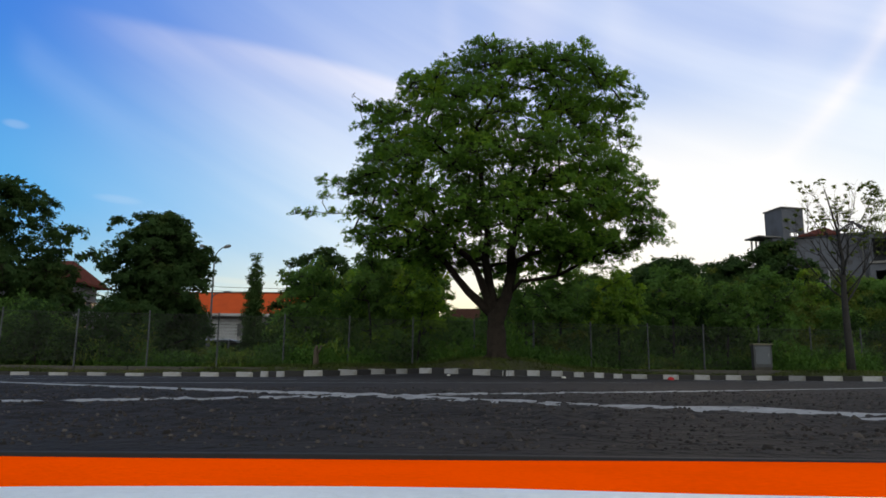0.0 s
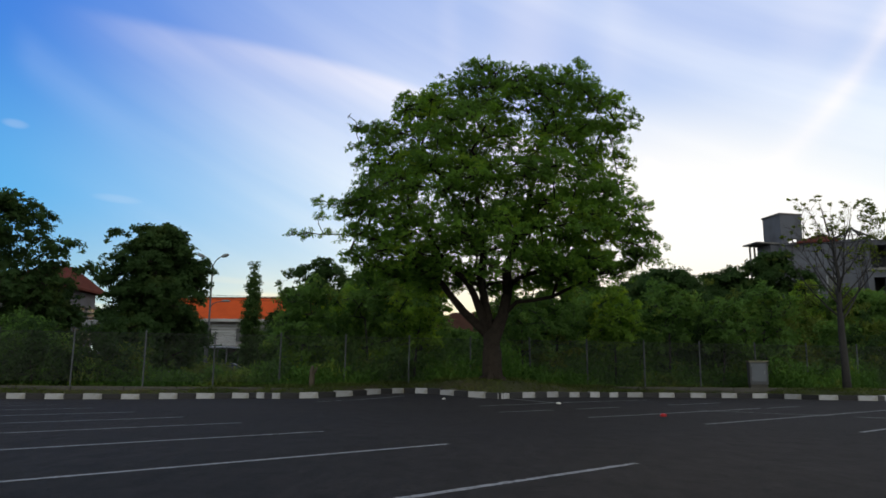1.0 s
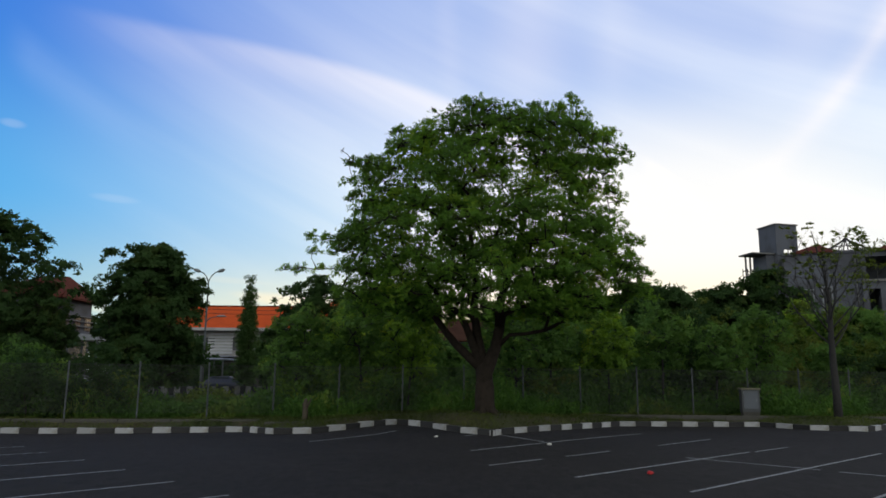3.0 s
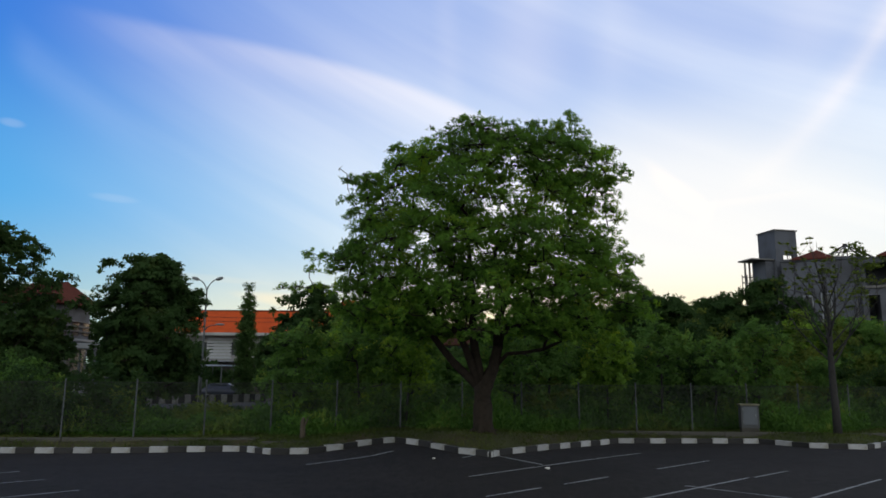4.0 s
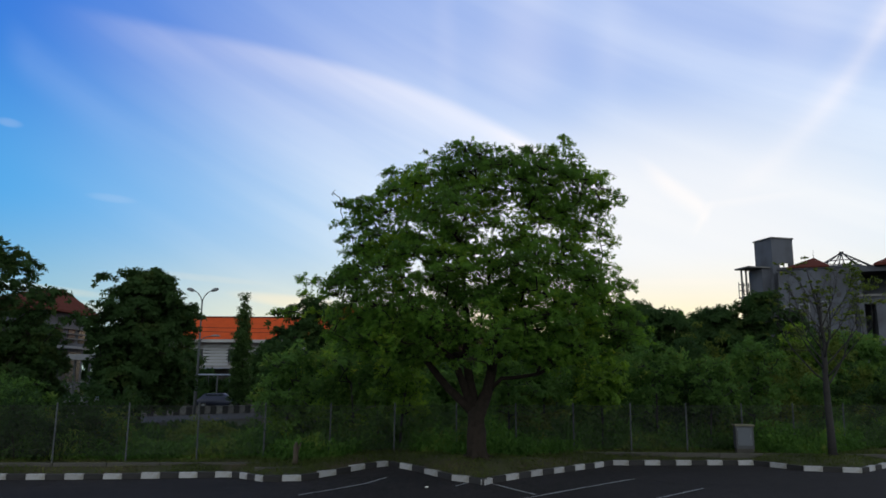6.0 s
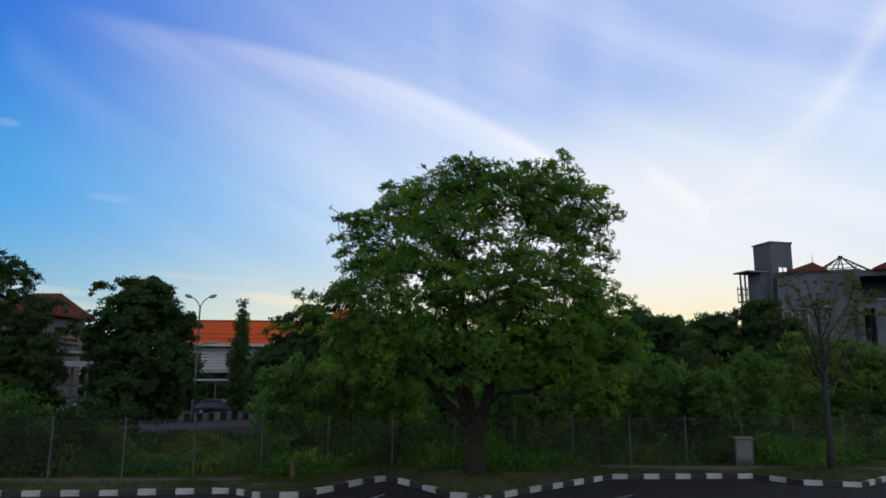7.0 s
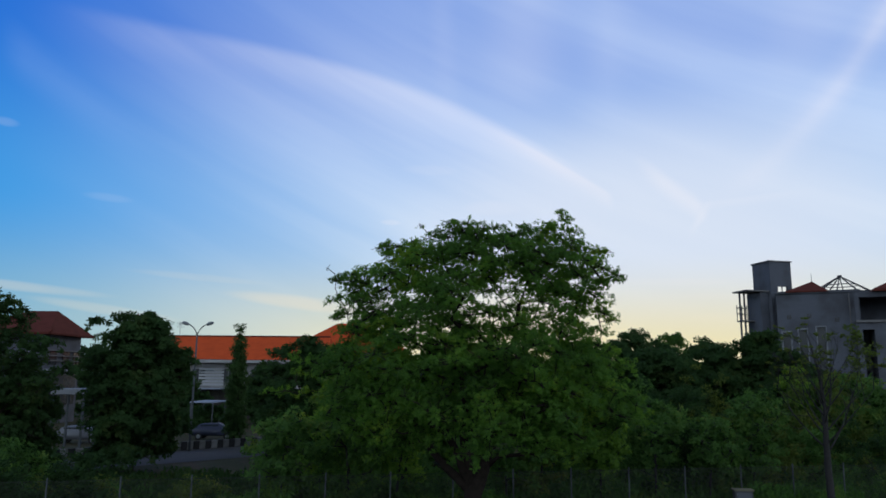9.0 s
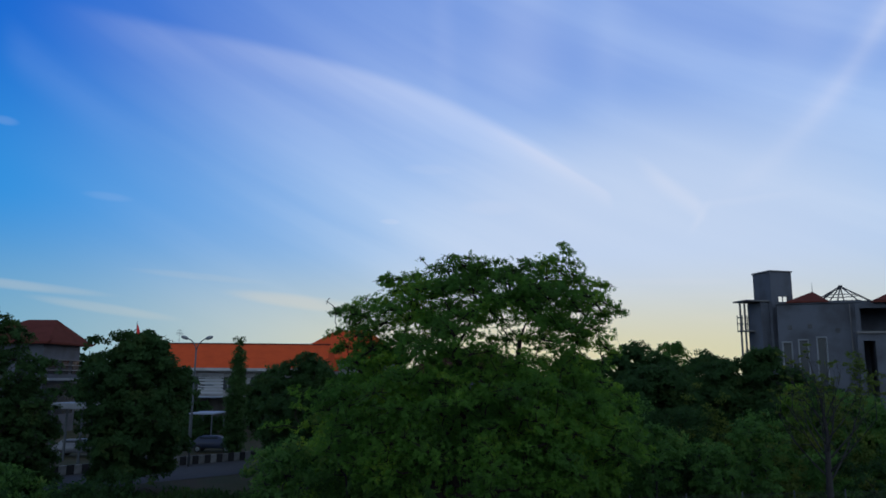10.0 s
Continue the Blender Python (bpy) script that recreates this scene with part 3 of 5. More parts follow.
def verge(x, y):
    """Height of the planted strip behind the kerb and of the land beyond."""
    d = np.maximum(y - kerb_y(x), 0)
    s = np.clip((d - 0.1) / 1.6, 0, 1)
    s = s * s * (3 - 2 * s)
    f = np.clip((d - 6) / 14, 0, 1)
    z = lot(x, np.minimum(y, kerb_y(x))) * (1 - f) + 0.165 + 0.175 * s
    z += np.clip((d - 0.1) / 0.9, 0, 1) * 0.26 * np.exp(-((x - 1.6) / 1.7) ** 2 / 2 - ((y - 26.4) / 1.5) ** 2 / 2)
    return z


def strip(name, cols, rows, height, mat, label, category):
    """A sheet whose rows follow the kerb: rows are functions of x."""
    xs = np.array(cols)
    verts, faces = [], []
    for r in rows:
        ys = r(xs)
        zs = height(xs, ys)
        verts += list(zip(xs, ys, zs))
    n = len(xs)
    for j in range(len(rows) - 1):
        for i in range(n - 1):
            faces.append((j * n + i, j * n + i + 1, (j + 1) * n + i + 1, (j + 1) * n + i))
    ob = put(name, mesh_from(name, verts, faces, mat, True))
    return tagged(ob, label, category, kind="structure")


COLS = [-2500, -900, -400, -200, -120, -80] + list(np.arange(-60, 60.01, 0.25)) + [80, 120, 200, 400, 900, 2500]
BACK = [-2500, -900, -300, -120, -60, -30, -15, -6, 0]
lot_rows = [(lambda x, b=b: np.full(len(x), float(b))) for b in BACK]
lot_rows += [(lambda x, f=f: 0 + f * kerb_y(x)) for f in (0.2, 0.4, 0.5, 0.6, 0.7, 0.75, 0.8, 0.85, 0.9, 0.94, 0.97, 1.0)]
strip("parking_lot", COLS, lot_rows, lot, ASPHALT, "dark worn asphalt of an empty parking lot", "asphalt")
OFF = [0.09, 0.3, 0.6, 1.0, 1.4, 1.9, 2.5, 3.2, 4, 5, 6.5, 8, 11, 15, 20, 28, 40, 60, 100, 160, 300, 700, 2500]
strip("ground", COLS, [(lambda x, d=d: kerb_y(x) + d) for d in OFF], verge, SOIL, "grassy brown soil behind the kerb", "ground")



def rough_fade(x, y):
    """Where the worn, stony patch of the lot lies: full before the mat, nothing at its rim."""
    f = min(x + 2.6, 3.6 - x, y - 0.02, (2.7 - y) * 0.35) / 0.5
    return max(0.0, min(1.0, f))


def rough_height(x, y):
    return 0.0026 * noise.noise(Vector((x * 13, y * 9, 2.0))) + 0.0046 * noise.noise(Vector((x * 33, y * 33, 5.0)))


verts, faces, ys, step = [], [], [0.02], 0.007
while ys[-1] < 2.7:
    ys.append(ys[-1] + step)
    step *= 1.013
xs_ = np.arange(-2.6, 3.601, 0.009)
for y in ys:
    for x in xs_:
        k = rough_fade(x, y)
        verts.append((x, y, -0.002 + k * (0.0040 + rough_height(x, y) + 0.0034 * noise.noise(Vector((x * 72, y * 72, 9.0))))))
nx_ = len(xs_)
for j in range(len(ys) - 1):
    for i in range(nx_ - 1):
        o = j * nx_ + i
        faces.append((o, o + 1, o + nx_ + 1, o + nx_))
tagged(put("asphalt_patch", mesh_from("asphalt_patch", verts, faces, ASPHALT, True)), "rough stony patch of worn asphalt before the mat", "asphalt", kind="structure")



def stone_chips(count):
    """Stones of the worn surface that stand out of the binder before the mat."""
    rng = np.random.default_rng(17)
    y = np.exp(rng.uniform(math.log(0.2), math.log(2.5), count))
    x = 0.45 + rng.uniform(-1, 1, count) * (0.35 + 0.72 * y)
    verts, faces = [], []
    for a, b in zip(x, y):
        r = rng.uniform(0.0009, 0.0024) * (1.8 if rng.random() < 0.04 else 1.0) * (0.6 + 0.5 * b)
        k = rough_fade(a, b)
        z = -0.002 + k * (0.0040 + rough_height(a, b))
        o, n, w0 = len(verts), 5, rng.uniform(0, 6.28)
        for rr, zz in ((1.0, -0.6), (1.05, 0.25), (0.55, 0.85)):
            for i in range(n):
                w = w0 + 2 * math.pi * i / n
                q = r * rr * rng.uniform(0.8, 1.2)
                verts.append((a + math.cos(w) * q, b + math.sin(w) * q, z + r * zz * rng.uniform(0.85, 1.15)))
        for j in range(2):
            for i in range(n):
                faces.append((o + j * n + i, o + j * n + (i + 1) % n, o + (j + 1) * n + (i + 1) % n, o + (j + 1) * n + i))
        faces.append(tuple(o + 2 * n + i for i in range(n)))
    ob = put("stone_chips", mesh_from("stone_chips", verts, faces, STONE_CHIP, True))
    tagged(ob, "small dark stone chips standing out of worn asphalt", "gravel", kind="stuff")


stone_chips(9000)

# painted stall lines, in the lot's own grid: u along a stall, v across the stalls
GA = radians(46.5)
GU, GV = (math.cos(GA), math.sin(GA)), (-math.sin(GA), math.cos(GA))


def painted_line(u0, v0, u1, v1, width, label="thin worn white stall line on asphalt"):
    a = np.array([u0 * GU[0] + v0 * GV[0], u0 * GU[1] + v0 * GV[1]])
    b = np.array([u1 * GU[0] + v1 * GV[0], u1 * GU[1] + v1 * GV[1]])
    length = np.linalg.norm(b - a)
    d = (b - a) / length
    s = np.array([-d[1], d[0]])
    near = abs(v0) < 6.5 and u0 < 8
    n, m = max(2, int(length / (0.015 if near else 0.07))), 8 if near else 4
    rise = 0.0016 if width > 0.105 else 0.0010
    rng = np.random.default_rng(int(abs(u0 * 91 + v0 * 37 + u1 * 11) * 10))
    verts, faces = [], []
    for i in range(n + 1):
        p = a + (b - a) * i / n
        wob = [0.010 * noise.noise(Vector((i * length / n * 9, e, u0 + v0))) + 0.006 * noise.noise(Vector((i * length / n * 34, e, v0))) for e in (0.0, 5.0)]
        for k in range(m + 1):
            q = p + s * ((k / m - 0.5) * width + rng.normal(0, 0.005 if k in (0, m) else 0.002) + wob[0] * (1 - k / m) + wob[1] * k / m) + d * rng.normal(0, 0.003)
            verts.append((q[0], q[1], lot(q[0], q[1]) + rise + rough_fade(q[0], q[1]) * (0.0026 + max(rough_height(q[0], q[1]), -0.0050) + rng.normal(0, 0.0005)) + 0.003 * min(1.0, max(0.0, (q[1] - 6) / 6)) - (0.004 * rough_fade(q[0], q[1]) if k in (0, m) else 0.0)))
    for i in range(n):
        for k in range(m):
            c = a + (b - a) * (i + 0.5) / n + s * (k - (m - 1) / 2) * width / m
            wear = 0.8 * noise.noise(Vector((c[0] * 21, c[1] * 21, 1.0))) + 0.5 * noise.noise(Vector((c[0] * 1.6, c[1] * 1.6, 4.0)))
            # chips are gone where the traffic wore the paint through, most at the edges
            if wear + (0.2 if k in (0, m - 1) else 0.0) > 0.56:
                continue
            o = i * (m + 1) + k
            faces.append((o, o + 1, o + m + 2, o + m + 1))
    ob = put("stall_line", mesh_from("stall_line", verts, faces, LINE_PAINT))
    return tagged(ob, label, "road marking", "stall lines", "structure")


for v in (-16.2, -13.8, -11.4, -9.0, -6.6, -4.2, -1.8, 0.62, 2.97, 5.47, 7.97, 10.32, 12.4, 14.7, 17.1, 19.55, 21.8, 24.2, 26.6):
    painted_line(-4.2, v, 6.36, v, 0.08)
painted_line(1.08, -16.2, 1.08, 0.6, 0.11, "broad worn white centre line between two stall rows")
painted_line(1.08, 0.6, 0.6, 26.6, 0.11, "broad worn white centre line between two stall rows")
for u0, v0, u1, v1 in ((12.71, 10.14, 14.68, 10.1), (15.6, 10.06, 17.6, 10.05), (20.2, 9.99, 23.55, 9.95), (12.57, 7.67, 20.4, 7.38), (20.6, 7.3, 22.8, 7.2),
                       (12.53, 5.2, 22.9, 4.8), (12.63, 2.78, 23.0, 2.5), (12.6, 0.4, 23.0, 0.2), (12.6, -2.0, 23.0, -2.2), (14.78, 12.6, 23.8, 12.6),
                       (13.0, 17.65, 15.7, 17.8), (15.7, 17.8, 17.0, 18.2), (17.5, 15.4, 18.4, 15.6)):
    painted_line(u0, v0, u1, v1, 0.085)
painted_line(17.7, 7.87, 17.7, 4.7, 0.09, "faded white cross line between stalls")
painted_line(17.65, 4.3, 17.6, 0.5, 0.09, "faded white cross line between stalls")
painted_line(18.75, 15.0, 18.3, 12.8, 0.09, "faded white cross line between stalls")


# ---- the main tree ----
def crown_profile(z):
    zs = [3.9, 4.4, 4.8, 5.4, 6.0, 6.5, 7.1, 7.5, 8.2, 9.0, 9.6, 10.0, 10.4, 10.9, 11.3, 11.7, 12.1]
    left = [-1.6, -3.0, -3.6, -3.9, -3.9, -4.0, -4.0, -3.3, -3.3, -3.2, -3.1, -2.5, -1.9, -1.6, -0.6, 0.0, 0.7]
    right = [5.0, 6.4, 7.3, 7.5, 7.1, 7.0, 7.0, 6.3, 6.5, 6.3, 6.7, 6.6, 6.3, 6.1, 5.6, 5.2, 4.9]
    return np.interp(z, zs, left), np.interp(z, zs, right)


def crown_ridge(x):
    """How far back the crown's crest lies."""
    return np.interp(x, [-2.0, -0.3, 0.6, 2.5, 3.6, 4.4], [24.5, 23.9, 22.8, 22.9, 23.2, 24.1])


def crown_top(x, y):
    xs = [-6.0, -4.4, -3.8, -3.2, -2.1, -1.9, -1.5, -0.9, -0.3, 0.2, 0.7, 1.4, 2.3, 3.3, 4.1, 4.7, 5.3, 6.2, 6.9, 7.6]
    zs = [6.2, 7.4, 9.9, 10.0, 10.0, 10.9, 11.2, 11.1, 11.5, 11.5, 11.65, 11.65, 11.5, 11.5, 11.9, 12.25, 11.65, 10.9, 9.8, 7.2]
    d = y - crown_ridge(x)
    return np.interp(x, xs, zs) - 0.5 * np.maximum(-d, 0) + np.where(x < -0.5, 0.28, -0.05) * np.clip(d, 0, 3)


def main_tree(bx, by):
    rng = np.random.default_rng(7)
    bz = float(verge(bx, by))
    root = thing("tree", pose(0, 0, 0), "large spreading green tree with a forked brown trunk beside the kerb", "tree")
    pads = []
    tries = 0
    while len(pads) < 430 and tries < 90000:
        tries += 1
        z = 4.1 + 7.9 * rng.uniform(0.0, 1.0) ** 1.12
        l, r = crown_profile(z)
        a, c = (r - l) / 2, (r + l) / 2
        b = min(a, 5.4) * 0.95
        w = rng.uniform(0, 2 * np.pi)
        q = rng.uniform(0.0, 1.0) ** 0.38
        size = rng.uniform(0.42, 0.82)
        x = c + np.cos(w) * q * max(a - size * 0.7, 0.3)
        y = 25.0 + np.sin(w) * q * max(b - size * 0.7, 0.3)
        # open room round the limbs under the crown
        if z < 4.8 and q < 0.42:
            continue
        if z < 4.9 and y < 24.6 and abs(x - 1.4) < 2.2 and rng.random() < 0.35:
            continue
        if z < 10.3 and q < 0.62 and rng.random() < 0.72:
            continue
        # a thin storey under the umbrella of the top, where the limbs show
        if 8.2 < z < 9.5 and 0.6 < x < 5.2 and rng.random() < 0.7:
            continue
        if z + 0.4 * size + 0.12 > crown_top(x, y):
            continue
        if any((x - k[0]) ** 2 + (y - k[1]) ** 2 + 2.4 * (z - k[2]) ** 2 < (0.60 * (size + k[3])) ** 2 for k in pads):
            continue
        pads.append((x, y, z, size))
    # boughs that stand out of the outline
    pads += [(-5.55, 24.3, 5.68, 0.3), (-5.0, 24.3, 5.76, 0.36), (-4.4, 24.4, 5.7, 0.34), (-4.75, 24.4, 6.95, 0.3), (-4.2, 24.4, 6.8, 0.4), (-4.6, 24.5, 6.4, 0.3),
             (-3.62, 24.2, 10.05, 0.13), (-3.3, 24.2, 9.6, 0.3), (-2.75, 24.3, 9.85, 0.2), (-3.2, 24.3, 9.0, 0.36), (-3.2, 24.4, 8.3, 0.36),
             (-1.55, 24.5, 10.95, 0.26), (-0.35, 24.1, 11.6, 0.18), (0.72, 22.8, 11.42, 0.3), (1.35, 22.9, 11.42, 0.32), (2.3, 23.0, 11.3, 0.36), (3.25, 23.2, 11.3, 0.36), (2.8, 24.3, 11.15, 0.5), (1.9, 24.2, 11.15, 0.5), (-2.6, 26.6, 10.3, 0.45), (-1.7, 26.4, 10.9, 0.5), (-3.1, 26.2, 9.9, 0.45), (-0.8, 26.0, 11.1, 0.5),
             (4.65, 24.2, 12.05, 0.32), (4.4, 24.4, 11.6, 0.45), (5.2, 24.3, 11.4, 0.36), (6.05, 24.6, 10.75, 0.38), (6.6, 24.5, 9.72, 0.34), (6.1, 24.6, 9.6, 0.4),
             (6.45, 24.8, 8.3, 0.36), (6.95, 24.6, 6.9, 0.34), (7.25, 24.5, 5.6, 0.42), (7.3, 24.6, 4.95, 0.36)]
    # low skirt on the side of the lot
    for k in range(17):
        pads.append((-1.9 + 0.42 * k + rng.normal(0, 0.12), 21.7 + rng.uniform(-0.9, 0.8) + 0.1 * abs(k - 8), 4.25 + rng.uniform(-0.3, 0.45), rng.uniform(0.34, 0.5)))
    # the rim of the crown, pad beside pad along its outline
    for x in np.arange(-3.4, 6.7, 0.62):
        y = float(crown_ridge(x)) + rng.uniform(-0.4, 0.7)
        size = rng.uniform(0.34, 0.5)
        pads.append((x + rng.normal(0, 0.12), y, float(crown_top(x, y)) - 0.3 * size - rng.uniform(0.12, 0.45), size))
    for z in np.arange(4.6, 10.4, 0.55):
        l, r = crown_profile(z)
        for x, s in ((l, 1), (r, -1)):
            size = rng.uniform(0.34, 0.52)
            pads.append((x + s * (size * 0.6 + rng.uniform(0.0, 0.35)), 24.6 + rng.uniform(-0.7, 0.9), z + rng.normal(0, 0.1), size))
    pads = np.array(pads)
    # the great forks: chains of limb points, each with its first and last radius and the place where it leaves
    limbs = [([(bx, by, bz - 0.15), (bx, by, bz + 0.45), (bx, by, bz + 1.0), (1.58, by, 2.2)], 0.37, 0.35, None),
             ([(1.04, 26.0, 2.69), (0.58, 25.9, 3.11), (0.2, 25.8, 3.56), (-0.3, 25.6, 4.2), (-1.0, 25.4, 4.9), (-2.04, 25.1, 5.4), (-3.04, 24.8, 5.75)], 0.165, 0.06, 3),
             ([(1.2, 25.9, 3.05), (0.93, 25.7, 3.76), (0.66, 25.5, 4.25), (0.11, 25.2, 4.61), (-0.4, 24.9, 5.28), (-0.8, 24.6, 6.1)], 0.15, 0.06, 3),
             ([(1.33, 26.0, 3.5), (1.21, 26.0, 4.42), (1.3, 26.1, 5.31), (1.16, 26.2, 6.45), (1.05, 26.2, 7.62), (0.84, 26.2, 9.0)], 0.17, 0.06, 3),
             ([(1.98, 26.0, 2.96), (2.16, 25.9, 3.79), (2.14, 25.7, 4.6), (2.37, 25.4, 5.39), (2.77, 25.1, 6.59), (3.08, 24.9, 7.81), (3.2, 24.7, 8.81), (3.6, 24.6, 9.9)], 0.21, 0.05, 3),
             ([(2.5, 25.8, 3.5), (3.08, 25.7, 3.54), (3.78, 25.5, 3.66), (4.45, 25.2, 3.99), (5.23, 25.0, 4.37), (5.99, 24.8, 4.74)], 0.075, 0.04, 23),
             ([(2.35, 25.9, 4.25), (2.81, 25.9, 4.51), (3.55, 26.0, 4.7), (4.42, 26.2, 5.21), (5.52, 26.4, 5.8)], 0.10, 0.05, 24)]
    pts, ups, rads = [], [], []
    for chain, r0, r1, start in limbs:
        for k, p in enumerate(chain):
            ups.append((-1 if start is None else start) if k == 0 else len(pts) - 1)
            pts.append(p)
            rads.append(r0 + (r1 - r0) * k / (len(chain) - 1))
    chains = grow(pads[:, :3], (pts, ups, (1.6, 25.6, 3.2), rads), rng, r_tip=0.014, r_max=0.35, power=2.1, bare=4)
    # root flare
    for k in range(6):
        w = 2 * math.pi * k / 6 + 0.3
        chains.append([((bx + math.cos(w) * 0.66, by + math.sin(w) * 0.66, bz - 0.08), 0.05), ((bx + math.cos(w) * 0.32, by + math.sin(w) * 0.32, bz + 0.08), 0.12),
                       ((bx + math.cos(w) * 0.19, by + math.sin(w) * 0.19, bz + 0.45), 0.17), ((bx + math.cos(w) * 0.14, by + math.sin(w) * 0.14, bz + 1.2), 0.17)])
    at, axis, twigs = tufts(pads, 232, rng, (1.5, 25.0, 5.5), sub=14)
    v, f = tubes(chains + twigs, 10)
    put("trunk", mesh_from("trunk", v, f, BARK, True), root, "rough grey-brown bark, forked low")
    keep = at[:, 2] < crown_top(at[:, 0], at[:, 1]) + rng.normal(0.05, 0.08, len(at))
    put("crown", whorls("crown", at[keep], axis[keep], 8, 0.118, 0.042, LEAF_MAIN, rng), root, "fine green compound leaves with gaps of sky")
    return root


main_tree(1.6, 26.0)


def tree(x, y, height, rx, ry, base, mat, label, seed, clumps_n=60, size=0.8, leaf=(0.2, 0.1), per=700, trunk=0.2, shape="round", flat=0.6, z=None, bark=None, arms=()):
    """A tree with a tapered trunk, limbs and a crown of leaf pads inside an uneven outline."""
    rng = np.random.default_rng(seed)
    z = float(verge(x, y)) if z is None else z
    root = thing("tree", pose(x, y, z), label, "tree")
    cl = []
    tries = 0
    ph = rng.uniform(0, 6.28, 4)
    while len(cl) < clumps_n and tries < 20000:
        tries += 1
        f = rng.uniform(0, 1)
        if shape == "column":
            w_ = (0.35 + 0.65 * min(1, f * 5)) * (1 - f) ** 0.7 + 0.04
        else:
            w_ = math.sqrt(max(0.0, 1 - (2 * f - 0.85) ** 2 / 1.35)) if f > 0.425 else 0.75 + 0.25 * f / 0.425
        a = rng.uniform(0, 2 * np.pi)
        bump_ = 1 + 0.16 * math.sin(2 * a + ph[0]) + 0.13 * math.sin(3 * a + 7 * f + ph[1])
        q = rng.uniform(0, 1) ** 0.45
        c = (math.cos(a) * rx * w_ * q * bump_, math.sin(a) * ry * w_ * q * bump_, base + f * (height - base - size * 0.4))
        if any((c[0] - k[0]) ** 2 + (c[1] - k[1]) ** 2 + 1.5 * (c[2] - k[2]) ** 2 < (size * 0.75) ** 2 for k in cl) and rng.random() < 0.9:
            continue
        cl.append((*c, size * rng.uniform(0.65, 1.2)))
    cl = np.array(cl + list(arms))
    lean = rng.normal(0, 0.03, 2) * height
    top = base + (height - base) * (0.9 if shape == "column" else 0.35)
    ks = 6
    stem = ([(lean[0] * (k / ks) ** 2, lean[1] * (k / ks) ** 2, -0.1 + (top + 0.1) * k / ks) for k in range(ks + 1)], [-1] + list(range(ks)), (lean[0], lean[1], max(base * 0.9, top * 0.5)))
    chains = grow(cl[:, :3], stem, rng, r_tip=0.015, r_max=trunk, power=2.2)
    if shape == "column":
        crown = leaf_mesh("crown", sprays(cl, per * 0.58, rng, flat=flat, sub=8, spread=0.36, thin=0.7), leaf[0] * 1.22, leaf[1] * 1.28, mat, rng)
    else:
        at, axis, twigs = tufts(cl, per * 0.11, rng, (lean[0], lean[1], base + 0.3 * (height - base)), 0.5)
        chains += twigs
        crown = whorls("crown", at, axis, 6, leaf[0] * 1.2, leaf[1] * 1.15, mat, rng)
    v, f = tubes(chains, 7)
    put("trunk", mesh_from("trunk", v, f, bark or BARK, True), root)
    put("crown", crown, root)
    return root


FAR_L = "dark green tree far behind the thicket"
MID_L = "leafy green tree in the thicket beyond the fence"
tree(-18.35, 43.0, 9.5, 2.8, 2.9, 1.0, LEAF_DARK, "dense round dark green tree behind the fence", 21, 135, 0.85, (0.22, 0.11), 1100,
     arms=((-2.7, -0.3, 9.0, 0.55), (-1.7, 0.0, 9.2, 0.6), (-0.6, 0.2, 9.35, 0.6), (0.5, 0, 8.9, 0.6), (3.1, -0.2, 6.7, 0.5), (2.7, 0.2, 7.2, 0.5), (-3.4, 0, 6.4, 0.5), (2.7, 0, 4.9, 0.4)))
tree(-26.1, 38.5, 10.7, 3.7, 3.2, 0.9, LEAF_DARK, "tall loose dark green tree at the road's edge", 22, 140, 0.74, (0.22, 0.11), 800,
     arms=((3.9, 0, 4.6, 0.6), (4.4, 0.1, 3.6, 0.6), (3.4, -0.2, 6.9, 0.6), (4.5, 0, 5.3, 0.55), (3.0, 0.2, 8.3, 0.5), (4.0, 0.2, 2.6, 0.6), (4.3, 0, 7.7, 0.45), (4.9, 0.1, 7.55, 0.4), (5.5, 0.2, 6.2, 0.5), (6.2, 0.1, 6.0, 0.4), (4.9, 0, 6.1, 0.4), (3.2, 0, 9.2, 0.5), (2.5, 0.2, 9.7, 0.5), (1.4, 0, 10.2, 0.55), (0.3, 0.2, 10.0, 0.6), (3.6, 0.1, 5.6, 0.6)))
tree(-18.0, 61.7, 10.0, 1.05, 1.05, 0.4, LEAF_CYPRESS, "slim columnar dark green tree beside the road", 23, 210, 0.42, (0.16, 0.06), 1600, 0.12, "column", 1.4)
tree(-24.2, 41.5, 6.6, 2.0, 2.0, 0.3, LEAF_DARK, "dense dark green tree at the road's edge", 52, 70, 0.8, (0.24, 0.12), 900)
tree(-10.0, 50.0, 8.7, 2.4, 2.6, 1.2, LEAF_DARK, "broad dark green tree beyond the fence", 24, 60, 0.75, (0.25, 0.12), 900)
tree(-4.5, 46.0, 7.3, 3.4, 3.0, 0.6, LEAF_BUSH, MID_L, 25, 125, 0.85, (0.24, 0.11), 900)
tree(-7.6, 48.5, 7.0, 1.9, 1.8, 0.6, LEAF_DARK, MID_L, 59, 62, 0.75, (0.25, 0.12), 900)
tree(-2.2, 43.6, 7.4, 1.55, 1.5, 0.8, LEAF_BUSH, MID_L, 57, 52, 0.7, (0.24, 0.11), 900)
tree(-25.4, 60.0, 4.9, 1.5, 1.5, 0.3, LEAF_DARK, "low dark shrub tree beside the far road", 58, 34, 0.8, (0.28, 0.13), 700)
tree(0.5, 48.0, 3.4, 3.4, 3.0, 0.5, LEAF_BUSH, MID_L, 37, 70, 0.85, (0.24, 0.11), 900)
